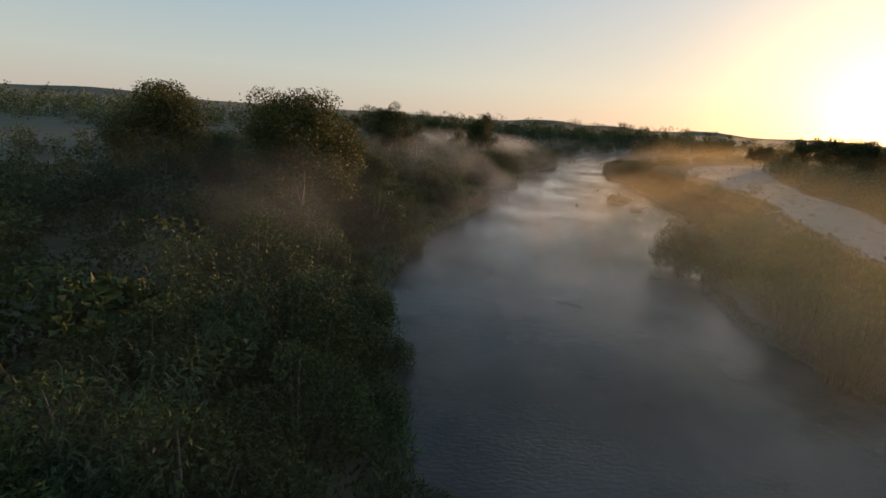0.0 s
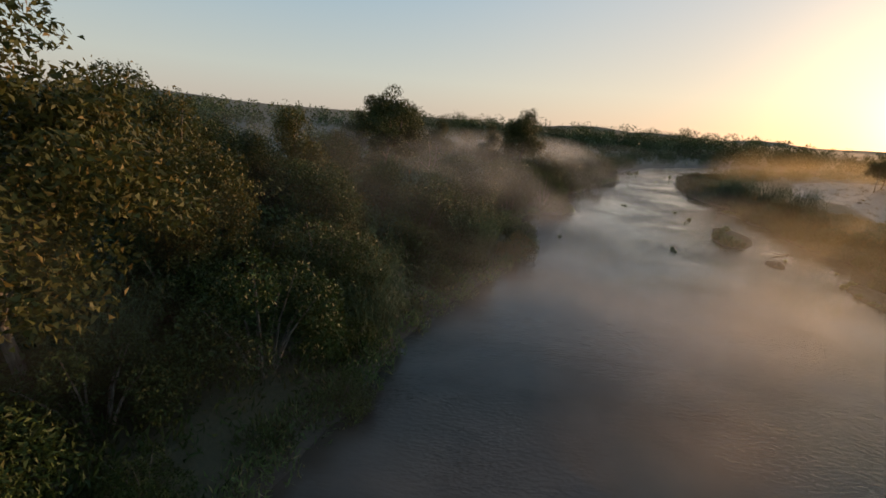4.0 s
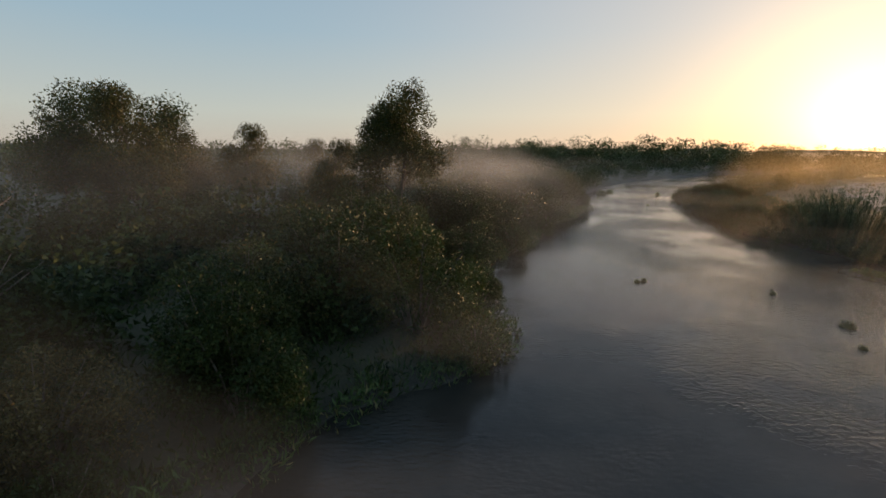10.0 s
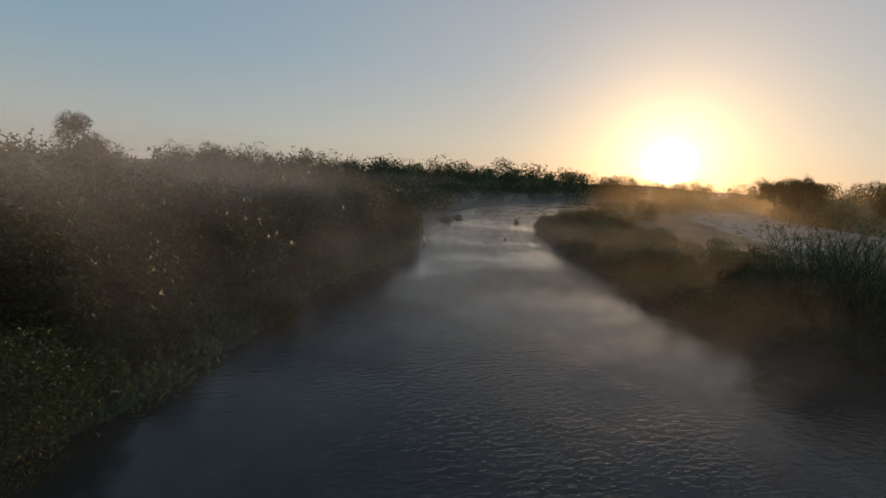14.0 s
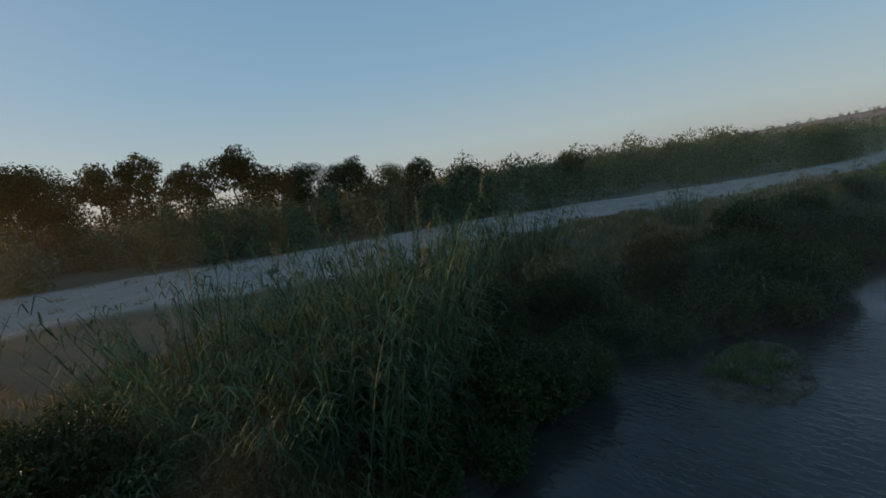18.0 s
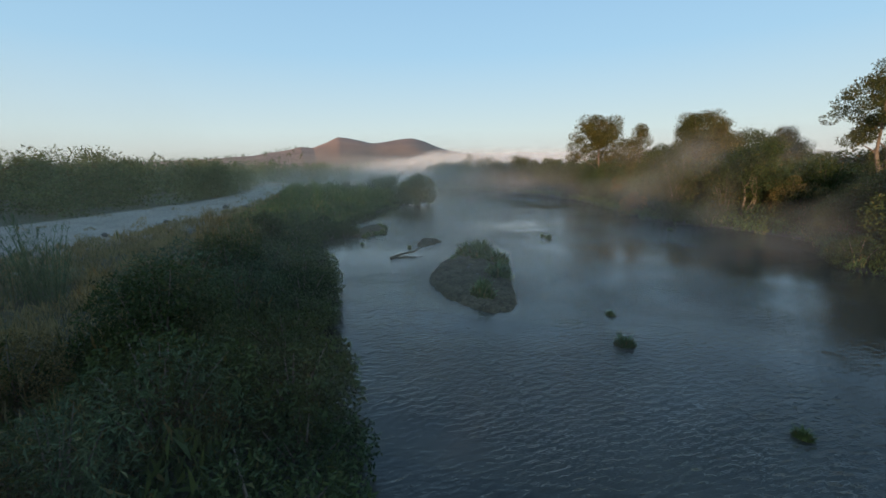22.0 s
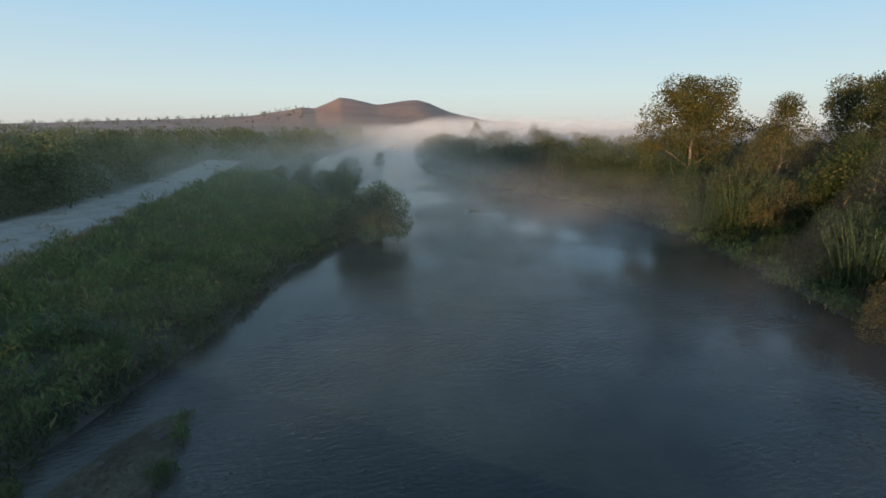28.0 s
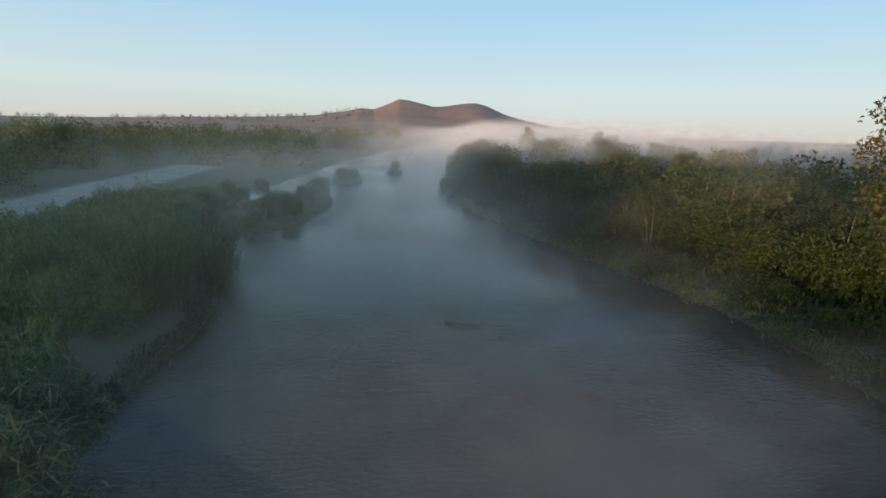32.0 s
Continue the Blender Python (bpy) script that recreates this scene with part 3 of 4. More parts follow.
for k in range(34):
    y = -160 + 330 * (k + rng.random()) / 34
    x = shore_x(WEST, y) - rng.uniform(18, 60)
    first = rng.choice([willow, willow, willow, far_oval])
    if 20 < y < 125:
        x -= 8
    if -70 < y < 125:
        first = willow
    place(willow if y > 90 else first, x, y, None, rng.uniform(0.65, 0.95) * (0.7 if y > 90 else 0.82 if -70 < y < 10 else 1.0), WB)

snag_rng = np.random.default_rng(77)
(sv, sf), snag_tips = trunk_mesh(snag_rng, 9.0, 2.6, 0.16, 2, 8)
snag = new("dead_tree", smooth_mesh(mesh_of("dead_tree", sv, sf, M_BARK)))
snag.matrix_basis = pose(-3.5, 86, 0.8)
tagged(snag, "bare dead tree with pale grey limbs in the thicket", "dead tree")

# ---- willow thickets ----
bush_a = make_bush("willow_bush", 11, 4.4, 2.5, 11500, 0.135, M_WILLOW, "dense green willow bush at the water's edge", 10, 0.5)
bush_b = make_bush("willow_bush", 12, 3.6, 2.3, 9500, 0.125, M_GOLD, "willow bush with yellowing leaves at the water's edge", 9, 0.5)
bush_c = make_bush("waterside_bush", 13, 2.2, 2.0, 6000, 0.135, M_DARKLEAF, "low dark broad-leaved bush hanging over the water", 9, 0.55)
bush_e = make_bush("willow_bush", 15, 4.2, 2.5, 11000, 0.135, M_DARKLEAF, "dense willow bush with the shade of the bank put into its dark leaves", 11, 0.5)
bush_d = make_bush("willow_bush", 14, 3.6, 2.2, 3400, 0.24, M_REED, "slender blue-green sandbar willow bush on the bank", 12, 0.22)
reed_a = make_reeds("giant_reed_clump", 21, 150, 4.7, 1.8, 24, "tall clump of giant reed with arching blue-green leaves", long=0.75)
reed_b = make_reeds("giant_reed_clump", 22, 28, 3.9, 0.9, 22, "slender clump of giant reed with pale plumes", long=0.8)
TH = "thicket of the west bank"
for k in range(165):
    y = -110 + 265 * (k + rng.random()) / 165
    row = k % 3
    x = shore_x(WEST, y) - (0.2, 3.6, 7.5)[row] - rng.uniform(0, 2.6)
    first = rng.choice([bush_c, bush_c, bush_b] if row == 0 else [bush_a, bush_a, bush_b] if row == 1 else [bush_a, bush_a, bush_a, bush_a, bush_a, reed_a])
    # shade-coloured bushes replace the golden ones farther north
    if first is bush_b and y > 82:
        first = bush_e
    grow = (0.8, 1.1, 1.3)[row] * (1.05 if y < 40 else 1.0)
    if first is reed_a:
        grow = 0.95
    # this stretch of bank gets its shade from the dark-leaved bushes
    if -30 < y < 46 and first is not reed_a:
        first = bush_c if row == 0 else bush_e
    place(first, x, y, None, rng.uniform(0.8, 1.15) * grow, TH)

for x, y, s in ((-2.5, 70.5, 1.0), (-1.1, 72.3, 1.05), (3.2, 60.8, 0.85), (-3.8, 68, 1.0), (-3, 75, 0.95), (-8.6, 17, 0.95), (-7, 16, 0.9), (-6.6, 9, 1.0), (-5.4, 8, 0.95), (-2.6, 48.5, 0.85), (-1.4, 47, 0.8), (-4.6, 50, 0.9)):
    place(reed_a, x, y, None, s, "reeds of the west bank")

# ---- east bank ----
EB = "bushes of the east bank"
for k in range(96):
    y = 63 + 95 * (k + rng.random()) / 96
    row = k % 2
    x = shore_x(EAST, y) + (0.3, 2.6)[row] + rng.uniform(-0.2, 0.9)
    first = bush_c if row == 0 else rng.choice([bush_a, bush_c, bush_d, bush_d])
    place(first, x, y, None, rng.uniform(0.7, 1.0) * (0.55 if first is bush_a else 0.65 if first is bush_d else 0.9), EB)
for k in range(26):
    y = rng.uniform(66, 118)
    x = shore_x(EAST, y) + rng.uniform(3.0, 6.0)
    place(rng.choice([bush_d, bush_d, bush_c, bush_b]), x, y, None, rng.uniform(0.32, 0.55), EB)
for x, y in ((38.9, 66.5), (37.6, 65.8)):
    place(bush_c, x, y, None, 0.55, EB)
for k in range(34):
    y = rng.uniform(108, 152)
    x = shore_x(EAST, y) + rng.uniform(2.5, 9)
    place(rng.choice([bush_a, bush_d, bush_d, bush_c]), x, y, None, rng.uniform(0.5, 0.72), EB)
for x, y, s, first in ((43.6, 74, 0.62, bush_a), (44.5, 78, 0.7, bush_d), (43.2, 81, 0.6, bush_d), (44.2, 85, 0.66, bush_a), (45.4, 88, 0.78, bush_d), (45, 91.5, 0.7, bush_a), (44.4, 94.5, 0.62, bush_d), (46.6, 96.5, 0.6, bush_a), (48.2, 100.5, 0.72, bush_d), (48.8, 105, 0.6, bush_a), (46.8, 84, 0.55, bush_b), (47.6, 92, 0.5, bush_b)):
    place(first, x, y, None, s, EB)
big_reed = make_bush("giant_reed_clump", 23, 4.2, 2.7, 13000, 0.42, M_ARUNDO, "large round clump of giant reed standing at the water's edge", 16, 0.1, 0.5, "reeds")
place(big_reed, 24.2, 40.2, 0, 1.12)
ER = "reeds of the east bank"
for x, y, s in ((46.4, 111.4, 1.0), (47.4, 109.4, 1.05), (48.6, 113, 0.9), (51.3, 99.5, 0.95), (50.5, 106, 0.95), (50.8, 82.6, 0.85), (51.4, 83.2, 0.7), (50.2, 83.5, 0.65), (56.5, 103, 0.7), (64, 92.5, 0.75), (56, 108, 0.7), (53, 97, 0.6), (60, 118, 0.8), (26, 27, 0.9), (28.5, 15, 0.8), (25, 22, 0.9), (66, 120, 0.7)):
    place(reed_a if s > 0.85 else reed_b, x, y, None, s, ER)
for x, y, s in ((18, -26, 1.0), (16.5, -29, 0.9), (21, -10, 1.0), (22, -4, 0.9), (20.5, -12, 0.9), (23, 2, 0.9), (24.5, 7, 0.9), (25.2, -2, 0.7), (22.5, 5, 0.8), (18.5, -31, 0.8), (8, -44.5, 0.9), (25, 10.5, 0.6), (28.6, 9, 0.7), (29.2, 3, 0.75), (28.6, -3, 0.8), (27.6, -10, 0.8), (31.5, 6, 0.7), (32, -2, 0.7), (31.5, -10, 0.8)):
    place(bush_a, x, y, None, s * 0.62, EB).location.z = 0.3

# meadow of soft green herbs, dry grass towards the gravel
MEADOW = [(31, 6), (28.5, 20), (26, 30), (27, 41), (31, 45), (34, 52), (37, 60), (41, 66), (47, 66), (46, 58), (43.5, 48), (42.5, 34), (41.5, 18), (40, -8), (32, -8)]
leaf_clumps("meadow", scatter(MEADOW, 1250, 51, 0.95, 0.95), 51, M_GRASS, "meadow of soft green herbs between river and gravel", "meadow", 80, 0.34, 0.22, 0.9)
mound = make_bush("herb_mound", 16, 1.25, 1.25, 1500, 0.2, M_GRASS, "soft rounded mound of green herbs in the meadow", 12, 0.3, -0.4, "herbs")
mound_rng = random.Random(64)
for k in range(78):
    y = mound_rng.uniform(8, 64)
    x = shore_x(EAST, y) + mound_rng.uniform(0.8, 10) * min(1.0, 0.45 + abs(y - 64) / 60)
    if inside(np.array([x]), np.array([y]), MEADOW)[0]:
        place(mound, x, y, None, mound_rng.uniform(0.7, 1.15), "herb mounds of the meadow")
leaf_clumps("herb_fringe", [(shore_x(EAST, y) + random.Random(int(y * 10)).uniform(0.0, 0.9), y, 0.6, 0.5) for y in np.arange(5, 64, 0.35)], 52, M_DARKLEAF,
            "fringe of low dark herbs along the waterline", "herbs", 60, 0.22, 0.3)
BANK = [(42, 64), (42, 76), (41.5, 84), (43, 90), (43, 96), (46, 101), (48, 104), (47, 110), (45, 116), (46, 122), (50, 134), (56, 150), (64, 163), (84, 168), (66, 148), (58, 128), (57, 112), (60, 98), (57, 84), (51, 70), (47, 60)]
leaf_clumps("bank_herbs", scatter(BANK, 1000, 53, 0.8, 0.8, lambda x, y: seg_distance(x, y, EAST) < 5.5 + 2.5 * bumpy(x, y, 0.6, 4)), 53, M_WILLOW, "tangle of green herbs and weeds on the east bank", "weeds", 60, 0.36, 0.2, 0.9)
leaf_clumps("dry_grass", scatter(BANK, 1100, 54, 0.65, 0.6, lambda x, y: seg_distance(x, y, EAST) > 4.0 + 2.5 * bumpy(x, y, 0.6, 4)) + scatter([(42, 18), (43.5, 46), (47, 58), (51, 70), (57, 84), (60, 98), (64, 96), (60, 82), (53, 66), (48, 50), (44, 30)], 420, 55, 0.4, 0.5),
            54, M_STRAW, "dry brown grass along the edge of the gravel", "grass", 50, 0.4, 0.1, 1.3)
leaf_clumps("west_fringe", [(shore_x(WEST, y) - random.Random(int(y * 7)).uniform(-0.3, 1.6), y, 0.8, 0.7) for y in np.arange(-30, 145, 0.3)], 56, M_GRASS,
            "fringe of bright green herbs along the waterline", "herbs", 60, 0.26, 0.28)
DRY = [(49, 66), (48, 78), (49, 86), (50, 94), (54, 102), (52, 112), (50, 122), (56, 138), (64, 154), (78, 164), (66, 148), (58, 128), (57, 112), (60, 98), (57, 84), (51, 70)]
leaf_clumps("straw_patch", scatter(DRY, 420, 58, 0.6, 0.7), 58, M_STRAW, "tall straw-coloured dry grass beside the gravel", "grass", 55, 0.45, 0.09, 1.4)
leaf_clumps("west_herbs", [(shore_x(WEST, y) - random.Random(int(y * 70)).uniform(0.6, 9.0), y, 1.1, 0.9) for y in np.arange(-20, 120, 0.1)], 60, M_DARKLEAF,
            "rank dark herbs between the bushes of the west bank", "herbs", 45, 0.3, 0.3)
leaf_clumps("golden_weeds", scatter(BANK, 90, 63, 1.7, 0.7, lambda x, y: (seg_distance(x, y, EAST) > 3.0) & (seg_distance(x, y, EAST) < 7.5) & (y < 112) & (bumpy(x, y, 0.5, 9) > 0)), 63, M_GOLD,
            "tall yellow-brown weeds gone to seed on the bank", "weeds", 90, 0.42, 0.08, 1.5)
leaf_clumps("gravel_weeds", scatter(FLAT, 170, 57, 0.35, 0.5), 57, M_STRAW, "scattered dry weeds on the gravel flat", "weeds", 40, 0.25, 0.15, 0.8)


# ---- woods behind the gravel flat, inland and on the horizon ----
def far_wood(name, spots, seed, label, leaves, leaf=0.07, material=None):
    rng = np.random.default_rng(seed)
    vs, fs, o = [], [], 0
    zs = ground_height(np.array([s[0] for s in spots]), np.array([s[1] for s in spots]))
    for (x, y, h), z in zip(spots, zs):
        r = h * rng.uniform(0.3, 0.46)
        blobs = [(x + rng.normal() * r * 0.5, y + rng.normal() * r * 0.5, z + h * rng.uniform(0.3, 0.85), r * rng.uniform(0.35, 0.7), 1.0) for k in range(6)]
        blobs += [(x + rng.normal() * r * 0.5, y + rng.normal() * r * 0.5, z + h * 0.2, r, 0.8) for k in range(2)]
        v, f = leaf_cloud(rng, blobs, leaves, h * leaf, h * leaf * 0.7, 0.1, 0.6, 3)
        vs.append(v)
        fs.append(f + o)
        o += len(v)
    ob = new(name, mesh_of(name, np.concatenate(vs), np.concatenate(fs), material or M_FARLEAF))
    return tagged(ob, label, "trees", kind="stuff")


rng = random.Random(9)
spots = []
far_edge = FLAT[:11]
for k in range(260):
    u = rng.random() * (len(far_edge) - 1)
    i = int(u)
    (x0, y0), (x1, y1) = far_edge[i], far_edge[i + 1]
    d = 2 + 55 * rng.random() ** 1.4
    spots.append((x0 + (x1 - x0) * (u - i) + d * 0.8, y0 + (y1 - y0) * (u - i) - d * 0.45, rng.uniform(3.4, 6.2) + d * 0.07))
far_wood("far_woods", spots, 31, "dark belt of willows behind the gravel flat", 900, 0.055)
spots = []
for k in range(360):
    y = -130 + 300 * rng.random()
    spots.append((shore_x(WEST, y) - 11 - 75 * rng.random() ** 1.3, y, rng.uniform(3.5, 6.0)))
far_wood("west_thicket", spots, 33, "dense dark willow thicket inland of the west bank", 480, 0.078, M_WILLOW)
spots = []
for k in range(210):
    y = -8 + 80 * rng.random()
    spots.append((shore_x(WEST, y) - 7 - 44 * rng.random(), y, rng.uniform(3.4, 5.2)))
more = random.Random(10)
for k in range(90):
    y = 74 + 38 * more.random()
    spots.append((shore_x(WEST, y) - 6 - 26 * more.random(), y, more.uniform(3.0, 4.6)))
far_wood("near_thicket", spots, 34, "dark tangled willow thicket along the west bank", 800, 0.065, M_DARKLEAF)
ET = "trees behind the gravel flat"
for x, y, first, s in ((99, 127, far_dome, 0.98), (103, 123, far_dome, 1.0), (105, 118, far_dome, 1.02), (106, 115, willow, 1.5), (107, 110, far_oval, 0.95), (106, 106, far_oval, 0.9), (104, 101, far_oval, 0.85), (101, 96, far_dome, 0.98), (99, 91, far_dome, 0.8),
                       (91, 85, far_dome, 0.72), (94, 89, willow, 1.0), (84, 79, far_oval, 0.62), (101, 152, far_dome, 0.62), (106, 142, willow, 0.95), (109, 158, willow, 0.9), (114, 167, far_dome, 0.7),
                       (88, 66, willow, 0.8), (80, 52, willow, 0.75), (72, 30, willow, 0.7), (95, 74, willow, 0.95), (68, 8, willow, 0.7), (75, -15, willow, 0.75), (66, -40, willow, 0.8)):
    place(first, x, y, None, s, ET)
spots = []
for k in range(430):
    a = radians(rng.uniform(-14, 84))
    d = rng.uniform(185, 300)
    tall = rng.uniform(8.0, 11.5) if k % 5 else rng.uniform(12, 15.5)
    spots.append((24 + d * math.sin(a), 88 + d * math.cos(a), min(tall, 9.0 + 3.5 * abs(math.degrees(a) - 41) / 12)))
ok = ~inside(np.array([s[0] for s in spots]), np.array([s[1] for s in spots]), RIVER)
# dark leaves instead of the distant green paint these trees as backlit
far_wood("sunward_woods", [s for s, o in zip(spots, ok) if o], 35, "row of tall trees below the sun, backlit shade put into the leaf colour", 900, 0.046, M_DARKLEAF)
spots = []
for k in range(230):
    y = 112 + 130 * rng.random()
    x = shore_x(WEST, y)
    slope = (shore_x(WEST, y + 1) - x)
    d = 1.5 + 30 * rng.random() ** 1.5
    spots.append((x - d / math.hypot(1, slope), y + d * slope / math.hypot(1, slope), rng.uniform(2.6, 4.6)))
ok = ~inside(np.array([s[0] for s in spots]), np.array([s[1] for s in spots]), RIVER)
far_wood("north_thicket", [s for s, o in zip(spots, ok) if o], 36, "dark willow thicket along the bend of the river", 420, 0.06, M_DARKLEAF)
spots = []
for k in range(150):
    y = 164 + 85 * rng.random()
    x = shore_x(EAST, y)
    slope = shore_x(EAST, y + 1) - x
    d = 1.0 + 14 * rng.random() ** 1.5
    spots.append((x + d / math.hypot(1, slope), y - d * slope / math.hypot(1, slope), rng.uniform(1.8, 4.0)))
far_wood("bend_thicket", spots, 37, "low dark thicket on the far side of the gravel", 380, 0.065, M_DARKLEAF)
spots = []
for k in range(400):
    a = radians(rng.uniform(-62, 64))
    d = rng.uniform(165, 280) + 200 * rng.random() ** 2
    x, y = 25 + d * math.sin(a), 60 + d * math.cos(a)
    spots.append((x, y, rng.uniform(7, 12.5) * (0.55 + d / 600) * (0.7 if 32 < math.degrees(a) < 52 else 1.0)))
for k in range(640):
    a = radians(rng.uniform(112, 187))
    d = 85 + 420 * rng.random() ** 1.3
    x, y = 20 + d * math.sin(a), 40 + d * math.cos(a)
    if rng.random() < 0.35 + 0.65 * (math.sin(x * 0.03 + 1) * math.sin(y * 0.045) > -0.2):
        spots.append((x, y, rng.uniform(3.2, 7.2) * (1 + d / 1500)))
for k in range(110):
    a = radians(rng.uniform(187, 262))
    d = rng.uniform(130, 480)
    x, y = 20 + d * math.sin(a), 40 + d * math.cos(a)
    spots.append((x, y, rng.uniform(3, 6.5)))
for k in range(230):
    a = radians(rng.uniform(118, 183))
    d = 1460 - 330 * rng.random() ** 2.2
    spots.append((20 + d * math.sin(a), 40 + d * math.cos(a), rng.uniform(5, 11)))
ok = ~inside(np.array([s[0] for s in spots]), np.array([s[1] for s in spots]), RIVER)
ok &= ~inside(np.array([s[0] for s in spots]), np.array([s[1] for s in spots]), FLAT)
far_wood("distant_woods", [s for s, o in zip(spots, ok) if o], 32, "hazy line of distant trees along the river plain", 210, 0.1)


# ---- islets, tufts and driftwood ----
def stone_mesh(seed):
    rng = np.random.default_rng(seed)
    bm = bmesh.new()
    bmesh.ops.create_icosphere(bm, subdivisions=1, radius=1.0)
    for v in bm.verts:
        v.co *= 1 + 0.22 * rng.normal()
    me = bpy.data.meshes.new("stone")
    bm.to_mesh(me)
    bm.free()
    me.materials.append(M_STONE)
    return smooth_mesh(me)


STONES = [stone_mesh(70 + k) for k in range(3)]


def islet(name, outline, height, label, seed):
    rng = np.random.default_rng(seed)
    n = len(outline)
    c = np.mean(outline, axis=0)
    vs, fs = [], []
    rings = ((1.06, -0.6), (1.0, 0.12), (0.9, 0.6), (0.6, 0.9), (0.25, 1.0))
    pts = []
    for k in range(2):
        outline = [tuple(np.array(p) * (1 - u) + np.array(q) * u) for p, q in zip(outline, outline[1:] + outline[:1]) for u in (0.25, 0.75)]
    n = len(outline)
    for i in range(n):
        p0, p1 = np.array(outline[i]), np.array(outline[(i + 1) % n])
        for u in (0, 0.5):
            pts.append(p0 + (p1 - p0) * u + rng.normal(size=2) * 0.05)
    m = len(pts)
    for s, h in rings:
        for p in pts:
            q = c + (p - c) * s
            vs.append((q[0], q[1], h * height + (rng.normal() * 0.03 if h > 0.1 else 0)))
    vs.append((c[0], c[1], height))
    for r in range(len(rings) - 1):
        for i in range(m):
            fs.append((r * m + i, r * m + (i + 1) % m, (r + 1) * m + (i + 1) % m, (r + 1) * m + i))
    for i in range(m):
        fs.append(((len(rings) - 1) * m + i, (len(rings) - 1) * m + (i + 1) % m, len(vs) - 1))
    ob = new(name, smooth_mesh(mesh_of(name, vs, fs, M_MUD)))
    for k in range(14):
        a, r = rng.uniform(0, 6.28), math.sqrt(rng.random()) * 0.8
        p = pts[int(a / 6.29 * m)]
        q = c + (p - c) * r
        s = rng.uniform(0.06, 0.2)
        st = part_of("stone", STONES[k % 3], ob)
        st.matrix_basis = pose(q[0], q[1], height * min(1.0, 1.45 - r) * 0.95, 0, 0, rng.uniform(0, 360)) @ Matrix.Diagonal((s, s * 0.8, s * 0.55, 1))
    return tagged(ob, label, "islet")


islet("gravel_islet", [(35.3, 81), (33.5, 78), (31.5, 76.5), (30, 77), (30.6, 81), (32.4, 84.5), (33.8, 88), (35.3, 87.6), (36, 84)], 0.3, "gravel islet with green tufts in the river", 41)
islet("gravel_islet", [(33.7, 59.8), (33.6, 62.6), (34.4, 65.4), (36.4, 67.0), (37.3, 65.6), (36.6, 63.2), (35.2, 61)], 0.28, "bare stony gravel islet with a green rim in the river", 42)
islet("gravel_islet", [(33.8, 73), (32.2, 69.2), (31.0, 70.5), (31.8, 72.2)], 0.12, "small bare gravel islet in the river", 43)
islet("gravel_islet", [(43.3, 101.0), (42.7, 99.2), (41.8, 98.8), (40.9, 100.3), (40.5, 101.9), (41.2, 103.2), (42.6, 103.2)], 0.16, "low islet of dark mud and water weeds", 44)
islet("mud_bar", [(37.0, 62.4), (37.9, 62.7), (39.9, 63.1), (39.9, 64.4), (38.4, 64.3), (37.8, 63.4)], 0.15, "narrow mud bar with green weeds beside the bank", 49)
RIMS = [(41.4, 100.8, 42.8, 101.6), (41.2, 102.2, 42.8, 102.2), (41.4, 101.6, 42.6, 100.6), (33.7, 60.5, 33.9, 63), (34.4, 65.4, 36.2, 66.8), (37.1, 62.5, 38, 62.9), (38, 62.9, 39.8, 63.2), (37.9, 63.5, 38.4, 64.2), (41.1, 100.4, 42.3, 102.6), (41.6, 99.6, 42.4, 101.8), (42.5, 100, 42.2, 102.8),
        (31.2, 78.2, 30.9, 80.8), (30.9, 80.8, 32.2, 83.8), (31, 77.2, 33, 78.2)]
rim_rng = random.Random(3)
rim_spots = [(x0 + (x1 - x0) * u + rim_rng.gauss(0, 0.1), y0 + (y1 - y0) * u + rim_rng.gauss(0, 0.1), rim_rng.uniform(0.2, 0.45), rim_rng.uniform(0.15, 0.35))
             for x0, y0, x1, y1 in RIMS for u in [rim_rng.random() for k in range(12)]]
leaf_clumps("islet_weeds", rim_spots, 59, M_GRASS, "green weeds along the rims of the islets", "weeds", 60, 0.2, 0.16, 1.1)


islet("weedy_island", [(27.8, 12.5), (23, 10), (20.5, 4), (18.8, -6), (20, -14), (26.5, -14), (29.0, -6), (29.6, 4)], 0.5, "low island overgrown with green bushes", 46)
islet("weedy_island", [(20.5, -24), (17, -22), (14.5, -26), (15.5, -32), (19, -33)], 0.4, "small island overgrown with green bushes", 47)
islet("weedy_island", [(10.5, -42), (7, -41), (5.8, -46), (9, -48)], 0.4, "small island overgrown with green bushes", 48)


def boulder(x, y, size, label):
    ob = new("boulder", STONES[int(x) % 3])
    ob.matrix_basis = pose(x, y, height_at(x, y) + size * 0.3, 0, 0, x * 40 % 360) @ Matrix.Diagonal((size, size * 0.8, size * 0.65, 1))
    return tagged(ob, label, "boulder", "boulders on the gravel")


for x, y, size in ((48.5, 46, 0.45), (46.5, 45.4, 0.4), (58, 76, 0.35), (64, 88, 0.3), (52, 58, 0.3), (70, 104, 0.4), (61, 80, 0.25), (68, 96, 0.3), (76, 122, 0.4), (54, 66, 0.25)):
    boulder(x, y, size, "dark boulder lying on the pale gravel flat")


